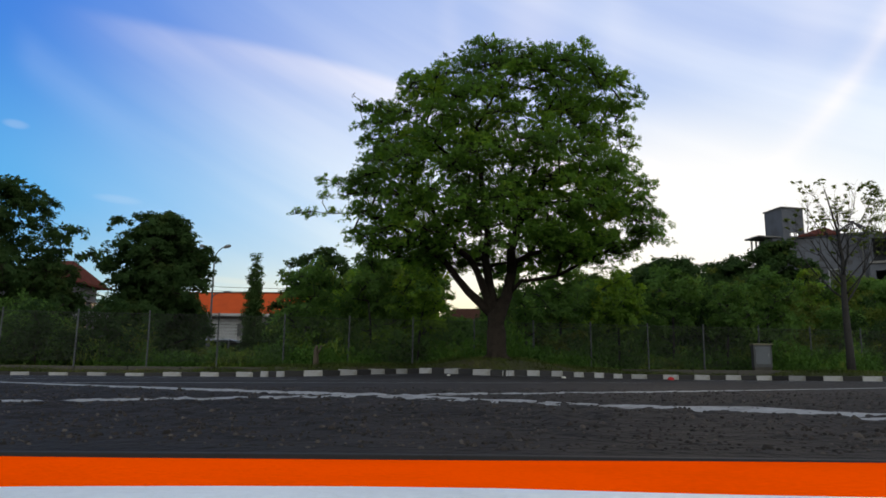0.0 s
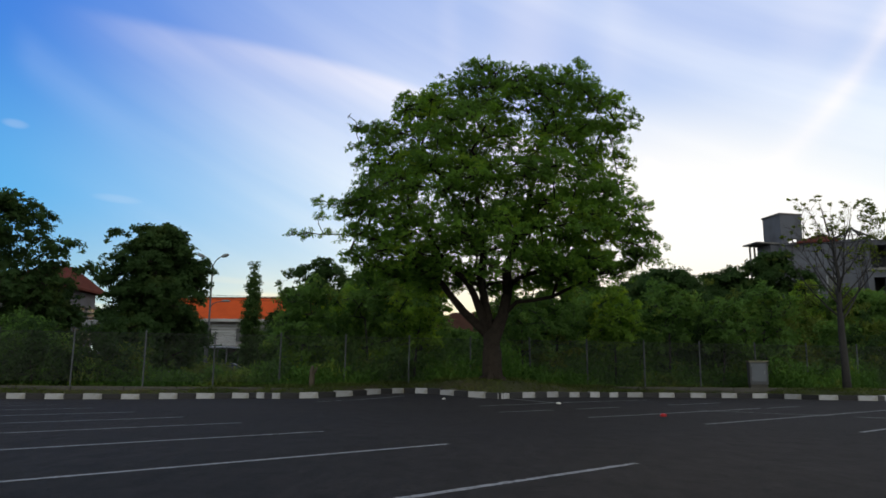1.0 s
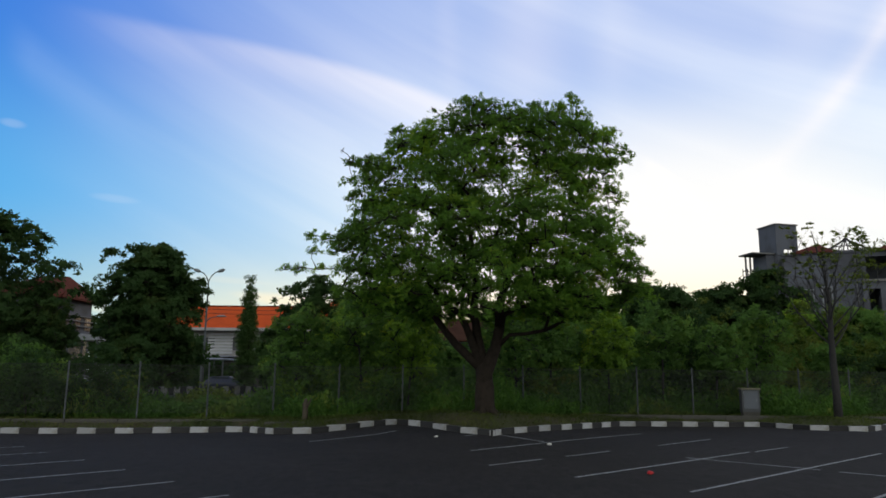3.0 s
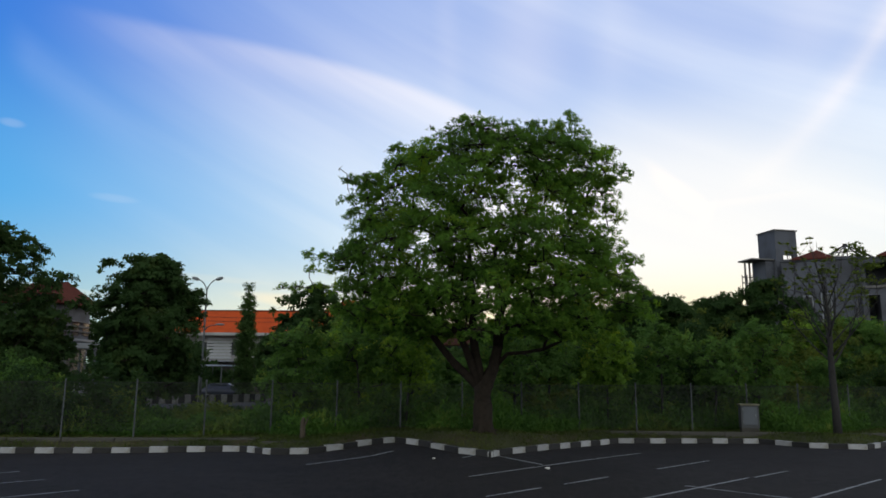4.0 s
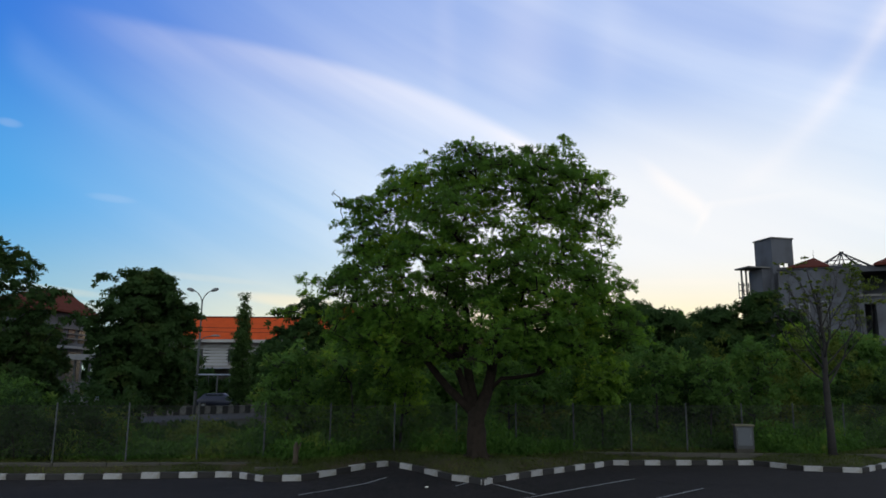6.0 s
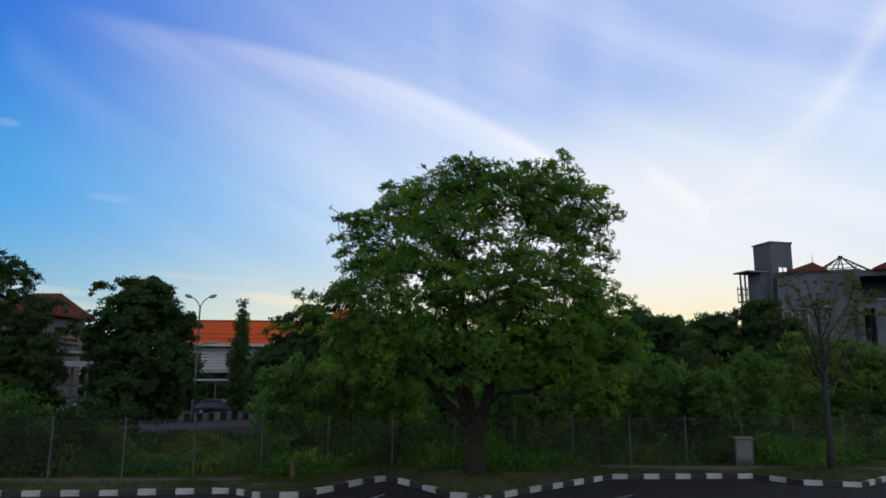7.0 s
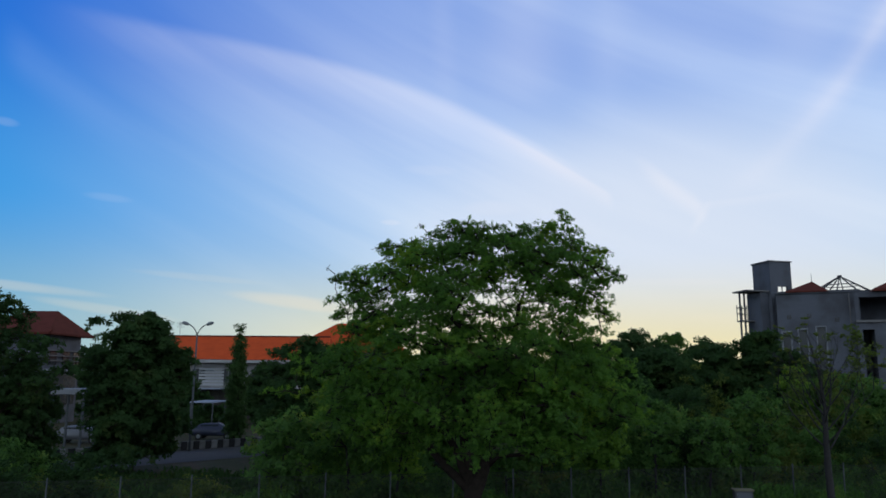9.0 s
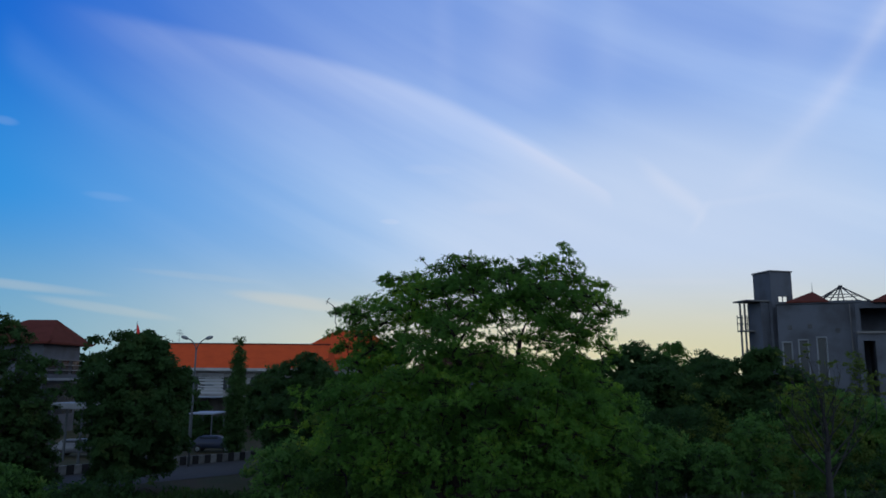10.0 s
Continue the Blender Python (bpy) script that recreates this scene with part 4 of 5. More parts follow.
tree(9.0, 47.0, 5.8, 4.0, 3.2, 0.5, LEAF_BUSH, MID_L, 26, 90, 0.9, (0.24, 0.11), 900)
tree(14.5, 50.0, 7.9, 3.8, 3.2, 0.6, LEAF_DARK, "dark green tree in the thicket beyond the fence", 27, 90, 0.9, (0.26, 0.12), 900)
tree(19.3, 51.5, 8.2, 2.5, 2.4, 0.6, LEAF_DARK, "upright dark green tree in front of a grey building", 28, 75, 0.8, (0.26, 0.12), 900)
tree(22.4, 50.0, 9.3, 2.7, 2.6, 0.6, LEAF_DARK, "upright dark green tree in front of a grey building", 29, 80, 0.8, (0.26, 0.12), 900)
tree(22.9, 46.6, 7.0, 1.0, 0.9, 3.8, LEAF_LIGHT, "small light green tree standing out of the thicket", 50, 14, 0.5, (0.24, 0.12), 600, 0.07)
tree(26.5, 47.0, 6.2, 3.4, 2.8, 0.5, LEAF_BUSH, MID_L, 30, 80, 0.85, (0.26, 0.12), 900)
tree(31.5, 46.0, 6.0, 3.6, 3.0, 0.5, LEAF_BUSH, MID_L, 38, 80, 0.85, (0.26, 0.12), 900)
tree(24.0, 66.0, 9.2, 3.2, 3.0, 0.8, LEAF_DARK, FAR_L, 31, 75, 0.95, (0.32, 0.15), 700)
tree(18.0, 68.0, 10.2, 4.0, 3.0, 0.8, LEAF_DARK, FAR_L, 32, 80, 1.0, (0.32, 0.15), 700)
tree(12.0, 66.0, 9.0, 3.8, 3.0, 0.8, LEAF_DARK, FAR_L, 39, 75, 1.0, (0.32, 0.15), 700)
tree(30.0, 62.0, 7.4, 3.6, 3.0, 0.8, LEAF_DARK, FAR_L, 33, 75, 1.0, (0.32, 0.15), 700)
tree(-30.6, 41.5, 9.8, 3.6, 3.0, 0.8, LEAF_DARK, "dark green tree at the road's edge", 34, 120, 0.85, (0.26, 0.13), 800)
tree(-12.4, 58.0, 4.6, 2.0, 2.2, 0.6, LEAF_DARK, "dark green tree beside the far road", 40, 60, 0.85, (0.28, 0.13), 800)
tree(-1.0, 60.0, 4.2, 4.0, 3.0, 0.6, LEAF_DARK, FAR_L, 35, 75, 1.0, (0.30, 0.14), 700)
tree(6.0, 62.0, 7.4, 4.0, 3.0, 0.6, LEAF_DARK, FAR_L, 36, 75, 1.0, (0.30, 0.14), 700)
tree(28.2, 92.0, 11.6, 3.8, 3.2, 3.0, LEAF_BUSH, "round thin-leaved tree far off against the sky", 47, 60, 0.9, (0.34, 0.14), 380)
tree(-42.0, 70.0, 3.0, 2.6, 2.2, 0.3, LEAF_DARK, "low dark shrub tree beside the far road", 48, 40, 0.9, (0.34, 0.16), 600)
tree(-31.5, 84.0, 6.2, 2.6, 2.6, 0.4, LEAF_DARK, "dark green tree in front of a white house", 42, 50, 1.0, (0.36, 0.18), 500)
tree(-21.5, 86.0, 7.2, 3.2, 2.6, 0.4, LEAF_DARK, "dark green tree in front of a white house", 43, 60, 1.0, (0.36, 0.18), 500)
tree(-16.0, 88.0, 8.4, 3.4, 2.6, 0.4, LEAF_DARK, "dark green tree in front of a white house", 44, 60, 1.0, (0.36, 0.18), 500)
tree(-25.0, 76.0, 2.8, 2.6, 2.0, 0.2, LEAF_DARK, "low dark shrub tree beside the far road", 49, 34, 0.8, (0.3, 0.15), 600)
tree(-49.2, 99.0, 9.5, 4.0, 3.0, 0.3, LEAF_DARK, "dark green tree behind a grey house", 53, 60, 1.0, (0.36, 0.18), 600)
tree(-1.5, 105.0, 6.4, 5.0, 3.0, 0.4, LEAF_DARK, FAR_L, 55, 70, 1.1, (0.36, 0.18), 600)
tree(7.5, 104.0, 6.6, 5.0, 3.0, 0.4, LEAF_DARK, FAR_L, 56, 70, 1.1, (0.36, 0.18), 600)
tree(-31.0, 74.0, 3.0, 2.0, 2.0, 0.2, LEAF_DARK, "low dark shrub tree beside the far road", 46, 30, 0.8, (0.3, 0.15), 600)


def bush(x, y, rx, ry, h, mat, seed, per=420, leaf=(0.21, 0.10)):
    rng = np.random.default_rng(seed)
    z = float(verge(x, y))
    root = thing("bush", pose(x, y, z), "leafy green bush growing behind the wire fence", "bush", "fence thicket")
    n = int(10 + rx * ry * h * 1.7)
    cl = []
    for i in range(n):
        f = rng.uniform(0.02, 1)
        a = rng.uniform(0, 2 * np.pi)
        q = rng.uniform(0, 1) ** 0.5 * math.sqrt(1 - 0.75 * f * f)
        cl.append((math.cos(a) * rx * q, math.sin(a) * ry * q, 0.1 + f * (h - 0.35) * (1 + 0.25 * math.sin(3 * a + seed)), rng.uniform(0.3, 0.62)))
    cl = np.array(cl)
    stem = ([(0, 0, -0.1), (0.02, 0, 0.15), (0.0, 0.03, 0.4)], [-1, 0, 1])
    v, f = tubes(grow(cl[:, :3], stem, rng, r_tip=0.009, r_max=0.07), 5)
    put("stem", mesh_from("stem", v, f, BARK, True), root)
    put("foliage", leaf_mesh("foliage", sprays(cl, per, rng, flat=0.9, spread=0.36, thin=0.7), leaf[0], leaf[1], mat, rng), root)
    return root


def fence_y(x):
    return 29.85 + 0.235 * x


BUSHES = [(-19.4, 8.0, 2.6, 2.7), (-16.2, 1.3, 1.6, 2.3), (-14.0, 1.5, 1.5, 2.1), (-11.0, 4.4, 1.5, 0.95), (-18.6, 4.2, 2.0, 2.8), (-17.5, 2.0, 1.8, 2.4), (-14.6, 2.2, 1.7, 2.5), (-14.8, 3.6, 1.8, 2.4), (-9.6, 1.6, 1.2, 0.85), (-6.8, 2.4, 1.5, 2.2), (-5.0, 2.8, 2.0, 3.4), (-2.8, 2.6, 1.8, 3.0),
          (-0.6, 2.2, 1.7, 1.9), (1.6, 2.4, 1.8, 2.2), (4.0, 2.2, 1.9, 2.6), (6.6, 2.4, 1.9, 2.8), (9.2, 3.0, 2.0, 3.2), (11.8, 2.8, 2.0, 3.2), (14.4, 3.0, 2.0, 3.4),
          (17.0, 3.2, 2.0, 3.4), (19.6, 3.4, 2.0, 3.2), (22.4, 3.4, 2.2, 3.4), (-20.5, 2.6, 2.0, 2.8), (-23.6, 2.6, 2.0, 3.0),
          (-5.6, 7.0, 2.4, 4.4), (-1.8, 6.6, 2.4, 2.4), (2.2, 6.8, 2.5, 2.8), (6.2, 7.0, 2.5, 4.4), (10.2, 7.4, 2.6, 4.8), (14.2, 7.6, 2.6, 5.0), (18.4, 7.4, 2.6, 5.0), (22.8, 7.6, 2.8, 5.2), (27.2, 7.0, 2.8, 5.0),
          (-15.6, 7.4, 2.2, 2.4), (-20.2, 7.0, 2.2, 2.6), (-11.0, 7.0, 2.0, 1.0), (-8.2, 11.0, 2.4, 3.2), (-3.5, 11.5, 2.6, 4.4), (4.6, 12.0, 2.8, 5.0), (17.0, 12.5, 2.8, 5.6), (24.0, 12.0, 2.8, 5.6)]
for i, (x, dy, rx, h) in enumerate(BUSHES):
    bush(x, fence_y(x) + dy, rx, rx * 0.8, h, (LEAF_BUSH, LEAF_LIGHT, LEAF_OLIVE, LEAF_BUSH, LEAF_LIGHT)[(i * 7 + i // 3) % 5] if -8 < x < 8 else (LEAF_BUSH, LEAF_DARK, LEAF_DARK if x < 0 else LEAF_BUSH, LEAF_OLIVE)[i % 4], 100 + i)

for i, (x, dy, h) in enumerate(((-6.3, 1.6, 4.6), (-3.6, 2.0, 5.2), (-1.6, 1.8, 5.0), (3.2, 1.6, 4.9), (4.9, 2.6, 5.4), (7.6, 1.8, 4.6), (10.4, 2.2, 5.0), (12.9, 1.6, 4.6), (15.6, 2.4, 5.2))):
    tree(x, fence_y(x) + dy, h, 1.45, 1.3, 1.6, (LEAF_BUSH, LEAF_BUSH, LEAF_LIGHT)[i % 3] if x < 8 else LEAF_BUSH, "slim young tree growing along the wire fence", 300 + i, 32, 0.55, (0.19, 0.085), 560, 0.07, bark=BARK_PALE)


# ---- kerb and verge ----
kerb = tagged(new("kerb"), "raised concrete kerb painted in black and white blocks", "kerb", kind="structure")
BLOCK = {}
for key, m_ in (("white", KERB_WHITE), ("black", KERB_BLACK)):
    bm = box(-0.5, 0.5, -0.01, 0.15, -0.25, 0.195, 0.018)
    me = bpy.data.meshes.new("kerb_block")
    bm.to_mesh(me)
    bm.free()
    me.materials.append(m_)
    BLOCK[key] = me
rngk = np.random.default_rng(3)
shade = 0
for (x0, y0, n), (x1, y1, _) in zip(KERB[:-1], KERB[1:]):
    for i in range(n):
        a, b = i / n, (i + 1) / n
        ax, ay, bx_, by_ = x0 + (x1 - x0) * a, y0 + (y1 - y0) * a, x0 + (x1 - x0) * b, y0 + (y1 - y0) * b
        cx, cy = (ax + bx_) / 2, (ay + by_) / 2
        white = shade % 2 == 1
        shade += 1
        if not -30 < cx < 34:
            continue
        length = math.dist((ax, ay), (bx_, by_))
        m = pose(cx, cy, float(lot(cx, cy)) + rngk.normal(0, 0.006), rngk.normal(0, 0.6), rngk.normal(0, 0.5), math.degrees(math.atan2(y1 - y0, x1 - x0)) + rngk.normal(0, 0.7))
        put("kerb_block", BLOCK["white" if white else "black"], kerb, "", m @ Matrix.Diagonal((length - 0.012, 1, 1, 1)))

# low concrete edge behind the kerb on the open side
edge = tagged(new("low_wall"), "low weathered concrete edging set in the grass", "low wall", kind="structure")
for i in range(14):
    x0, x1 = -31.0 + i * 1.9, -31.0 + (i + 1) * 1.9 - 0.015
    ym = float(kerb_y((x0 + x1) / 2)) + 1.25
    part("concrete_block", box(-(x1 - x0) / 2, (x1 - x0) / 2, -0.07, 0.07, -0.3, 0.32, 0.012), DARK_CONCRETE, edge).matrix_basis = pose((x0 + x1) / 2, ym, 0.0, 0, 0, 6)

for i in range(11):
    x0, x1 = 2.6 + i * 1.9, 2.6 + (i + 1) * 1.9 - 0.015
    xm = (x0 + x1) / 2
    part("concrete_block", box(-(x1 - x0) / 2, (x1 - x0) / 2, -0.07, 0.07, -0.3, 0.42, 0.012), DARK_CONCRETE, edge).matrix_basis = pose(xm, 31.15 + 0.02 * (xm - 10), 0.0, 0, 0, 1.1)


# ---- wire fence ----
fence = thing("fence", pose(0, 0, 0), "chain-link fence on slim grey steel posts before a thicket", "fence")
POSTS = [-26.9, -24.35, -21.8, -19.3, -16.75, -14.2, -11.7, -9.2, -6.75, -4.25, -1.7, 0.85, 3.4, 5.93, 8.53, 11.15, 13.88, 16.48, 19.1, 21.7, 24.3, 26.9]
bm = bmesh.new()
bmesh.ops.create_cone(bm, cap_ends=True, segments=10, radius1=0.030, radius2=0.029, depth=2.3, matrix=Matrix.Translation((0, 0, 0.85)))
bmesh.ops.create_cone(bm, cap_ends=True, segments=10, radius1=0.036, radius2=0.012, depth=0.05, matrix=Matrix.Translation((0, 0, 2.02)))
post_me = bpy.data.meshes.new("post")
bm.to_mesh(post_me)
bm.free()
post_me.materials.append(POST_STEEL)
for x in POSTS:
    put("post", post_me, fence, "", pose(x, fence_y(x), 0.42, 0.6 * math.sin(x * 3), 0.5 * math.sin(x * 7), 0))
# one panel of wire net, shared by all bays
cell, hh, ww = 0.11, 1.85, 1.0
segs = []
nx = 26
for i in range(-17, nx):
    for sgn in (1, -1):
        x0 = i * cell * (ww / (nx * cell)) * 1.0
        a = (x0, 0.0) if sgn > 0 else (x0 + hh * (ww / (nx * cell)) * 1.0, 0.0)
        b = (x0 + hh * (ww / (nx * cell)), hh) if sgn > 0 else (x0, hh)
        # clip to the bay
        (xa, za), (xb, zb) = a, b
        t0, t1 = 0.0, 1.0
        dxx = xb - xa
        for lim, sg in ((0.0, 1), (ww, -1)):
            if dxx != 0:
                t = (lim - xa) / dxx
                if (dxx > 0) == (sg > 0):
                    t0 = max(t0, t)
                else:
                    t1 = min(t1, t)
        if t1 > t0:
            segs.append(((xa + dxx * t0, za + (zb - za) * t0), (xa + dxx * t1, za + (zb - za) * t1)))
verts, faces = [], []
for (xa, za), (xb, zb) in segs:
    o = len(verts)
    d = Vector((xb - xa, 0, zb - za)).normalized() if (xa, za) != (xb, zb) else Vector((0, 0, 1))
    s = Vector((-d.z, 0, d.x)) * 0.0016
    for p in (Vector((xa, 0, za)), Vector((xb, 0, zb))):
        verts += [p + s, p + Vector((0, 0.004, 0)), p - s]
    faces += [(o, o + 1, o + 4, o + 3), (o + 1, o + 2, o + 5, o + 4), (o + 2, o, o + 3, o + 5)]
net_me = mesh_from("wire_net", verts, faces, WIRE)
rail_me = bpy.data.meshes.new("rail")
bm = bmesh.new()
bmesh.ops.create_cone(bm, cap_ends=True, segments=8, radius1=0.006, radius2=0.006, depth=1.0, matrix=Matrix.Translation((0.5, 0, 0)) @ pose(0, 0, 0, 0, 90, 0))
bm.to_mesh(rail_me)
bm.free()
rail_me.materials.append(WIRE)
for x0, x1 in zip(POSTS[:-1], POSTS[1:]):
    d = math.dist((x0, fence_y(x0)), (x1, fence_y(x1)))
    rot = math.degrees(math.atan2(fence_y(x1) - fence_y(x0), x1 - x0))
    put("wire_net", net_me, fence, "", pose(x0, fence_y(x0) - 0.03, 0.5, 0, 0, rot) @ Matrix.Diagonal((d, 1, 1, 1)))
    put("rail", rail_me, fence, "", pose(x0, fence_y(x0), 2.33, 0, 0, rot) @ Matrix.Diagonal((d, 1, 1, 1)))

# ---- grey cabinet ----
cab = thing("utility_cabinet", pose(13.45, 31.9, float(verge(13.45, 31.9)), 0, 0, -6), "pale grey steel utility cabinet on a concrete plinth behind the kerb", "cabinet")
cab.scale = (0.9, 0.9, 1.0)
part("plinth", box(-0.40, 0.40, -0.22, 0.22, -0.2, 0.22, 0.015), DARK_CONCRETE, cab)
part("body", box(-0.42, 0.42, -0.24, 0.24, 0.22, 1.18, 0.015), BOX_BODY, cab)
part("lid", box(-0.47, 0.47, -0.29, 0.29, 1.18, 1.25, 0.02), BOX_CAP, cab, "yellowed overhanging lid")
door_ = part("door", box(-0.33, 0.33, -0.262, -0.242, 0.36, 1.12, 0.008), BOX_GREY, cab, "pale blue-grey steel door")
part("handle", box(0.24, 0.27, -0.285, -0.262, 0.68, 0.82, 0.006), STEEL, door_)
for hz in (0.45, 1.0):
    part("hinge", box(-0.345, -0.32, -0.275, -0.262, hz, hz + 0.08, 0.004), STEEL, door_)


# ---- bare tree ----
def bare_tree(x, y):
    rng = np.random.default_rng(41)
    z = float(verge(x, y))
    root = thing("bare_tree", pose(x, y, z), "half-bare pale tree with a few tufts of leaves by the fence", "tree")
    ch = [[((0, 0, -0.1), 0.19), ((0.0, 0, 1.0), 0.16), ((-0.03, 0, 2.4), 0.14), ((-0.02, 0, 3.6), 0.12), ((0.05, 0, 4.8), 0.08), ((-0.1, 0, 6.2), 0.05), ((-0.35, 0.0, 7.4), 0.03), ((-0.5, 0, 8.1), 0.012)]]
    tips = []

    def limb(p, d, length, rad, depth):
        pts, p, d = [(tuple(p), rad)], np.array(p, float), np.array(d, float)
        n = 5
        for k in range(1, n + 1):
            d = d + np.array([rng.normal(0, 0.10), rng.normal(0, 0.10), 0.10])
            d /= np.linalg.norm(d)
            p = p + d * length / n
            pts.append((tuple(p), rad * (1 - 0.8 * k / n)))
            if depth and k >= 2:
                side = d + rng.normal(0, 0.55, 3)
                limb(p, side / np.linalg.norm(side), length * 0.45, rad * 0.45, depth - 1)
        ch.append(pts)
        tips.append(p)

    for i in range(18):
        f = i / 17
        a = i * 2.4 + 0.4
        limb((0.0, 0, 2.9 + 2.9 * f), (math.cos(a), math.sin(a) * 0.8, 0.75 + 0.5 * f), 3.2 - 1.2 * f, 0.045 - 0.017 * f, 2)
    v, f = tubes(ch, 7)
    put("trunk", mesh_from("trunk", v, f, BARK_PALE, True), root)
    tips = np.array(tips)
    cl = [(*t, rng.uniform(0.2, 0.36)) for t in tips if t[0] > 0.8 and t[2] > 4.5 and rng.random() < 0.28]
    cl += [(*t, 0.1) for t in tips if t[0] <= 0.8 and rng.random() < 0.25]
    put("crown", leaf_mesh("crown", sprays(np.array(cl), 420, rng), 0.16, 0.07, LEAF_OLIVE, rng), root, "sparse tufts of olive leaves")


bare_tree(16.7, 30.8)

# ---- stump, litter, mat ----
st = thing("stump", pose(-5.0, 26.1, float(verge(-5.0, 26.1))), "short weathered grey wooden stump in the grass", "stump")
v, f = tubes([[((0, 0, -0.1), 0.13), ((0.02, 0, 0.25), 0.10), ((0.0, 0.02, 0.62), 0.085), ((0.03, 0.0, 0.78), 0.05)],
              [((0.03, 0, 0.4), 0.05), ((0.14, 0.02, 0.62), 0.035), ((0.2, 0.0, 0.8), 0.015)]], 9)
put("trunk", mesh_from("trunk", v, f, WOOD, True), st)


def crumple(name, x, y, size, mat, seed, label):
    rng = np.random.default_rng(seed)
    bm = bmesh.new()
    bmesh.ops.create_icosphere(bm, subdivisions=3, radius=1)
    for q in bm.verts:
        k = 1 + 0.35 * noise.noise(q.co * 2.3 + Vector((seed, 0, 0))) + 0.15 * noise.noise(q.co * 6)
        q.co = Vector((q.co.x * size * k * 1.2, q.co.y * size * k, max(q.co.z * k * 0.55 + 0.42, 0.0) * size))
    ob = part(name, bm, mat, None, "", True)
    ob.matrix_basis = pose(x, y, float(lot(x, y)) + 0.004, 0, 0, seed * 37)
    return tagged(ob, label, "litter")


crumple("plastic_bag", 4.74, 15.0, 0.068, RED_PLASTIC, 2, "crumpled red plastic bag on the asphalt")
crumple("paper_scrap", 3.35, 21.1, 0.06, LITTER_WHITE, 4, "crumpled white scrap of litter on asphalt")
crumple("paper_scrap", -0.05, 22.9, 0.05, LITTER_WHITE, 6, "crumpled white scrap of litter on asphalt")

mat_ob = thing("landing_mat", pose(0.45, -0.25, 0.0, 0, 0, 1.5), "thin orange nylon landing mat with a pale inner panel on asphalt", "mat")


def sheet(x0, x1, y0, y1, z0, z1, amp):
    bm = bmesh.new()
    bmesh.ops.create_grid(bm, x_segments=60, y_segments=30, size=1)
    for q in bm.verts:
        x, y = x0 + (q.co.x + 1) / 2 * (x1 - x0), y0 + (q.co.y + 1) / 2 * (y1 - y0)
        edge_ = 1 - max(abs(q.co.x), abs(q.co.y)) ** 12
        wave = amp * noise.noise(Vector((x * 7, y * 7, z0 * 50)))
        q.co = Vector((x, y + wave * 0.8, z0 + (z1 - z0) * edge_ + wave * 0.25 * edge_))
    return bm


part("border", sheet(-1.2, 1.2, -0.5, 0.381, 0.001, 0.008, 0.008), ORANGE_PAD, mat_ob, "bright orange border", True)
part("inner_panel", sheet(-1.05, 1.05, -0.45, 0.235, 0.0095, 0.0125, 0.026), WHITE_PAD, mat_ob, "pale blue-white panel", True)
# black strip on the far edge: the mat's shadow line, put in as colour
bm = bmesh.new()
for i in range(40):
    x0, x1 = -1.2 + i * 0.06, -1.14 + i * 0.06
    w0, w1 = 0.012 * noise.noise(Vector((x0 * 3, 1.7, 0))), 0.012 * noise.noise(Vector((x1 * 3, 1.7, 0)))
    q = [bm.verts.new((x, 0.374 + dy + w, z)) for x, w in ((x0, w0), (x1, w1)) for dy, z in ((0, 0.0), (0, 0.0035), (0.008, 0.004), (0.012, 0.0))]
    for k in range(3):
        bm.faces.new((q[k], q[k + 1], q[k + 5], q[k + 4]))
bmesh.ops.remove_doubles(bm, verts=bm.verts, dist=0.0005)
part("edge_shade_strip", bm, MAT_EDGE_SHADE, mat_ob, "black strip drawn for the shadow line at the mat's edge", True)


# ---- undergrowth and grass ----
def scatter(name, n, xs, d0, d1, z_low, z_high, leaf, mat, label, seed, patch=0.35):
    """Loose low growth behind the kerb, thicker in some patches than in others."""
    rng = np.random.default_rng(seed)
    x = rng.uniform(xs[0], xs[1], n * 2)
    d = rng.uniform(d0, d1, n * 2)
    y = kerb_y(x) + d
    k = np.array([noise.noise(Vector((a * 0.6, b * 0.6, seed))) for a, b in zip(x, y)])
    keep = k + rng.uniform(-0.6, 0.6, n * 2) > -patch
    x, y, k = x[keep][:n], y[keep][:n], k[keep][:n]
    h = z_low + (z_high - z_low) * rng.uniform(0, 1, len(x)) ** 1.6 * np.clip(0.55 + k, 0.15, 1.1)
    h = h * (1 - 0.5 * np.exp(-((x + 10.6) / 2.2) ** 4))     # trodden lower before the car park opposite
    z = verge(x, y) + h
    ob = put(name, leaf_mesh(name, np.stack([x, y, z], 1), leaf[0], leaf[1], mat, rng, droop=-0.7))
    return tagged(ob, label, "grass", kind="stuff")


scatter("verge_grass", 48000, (-27, 27), 0.18, 3.2, 0.02, 0.14, (0.16, 0.016), GRASS, "short dry green grass on the verge", 61, 0.2)
scatter("undergrowth", 110000, (-27, 27), 2.6, 9.0, 0.05, 1.35, (0.26, 0.055), LEAF_WEED, "rank weeds and tall grass along the fence", 62, 0.3)
scatter("far_undergrowth", 40000, (-34, 34), 8.0, 19.0, 0.05, 0.7, (0.36, 0.10), LEAF_DARK, "rank weeds and low scrub behind the fence", 63, 0.3)


# ---- far side: road, lamp, houses ----
def road_pt(along, off):
    """A place by the far road: metres along it from its left end and metres to its near side."""
    return (-24.9 + along * GU[0] + off * GU[1], 52.6 + along * GU[1] - off * GU[0])


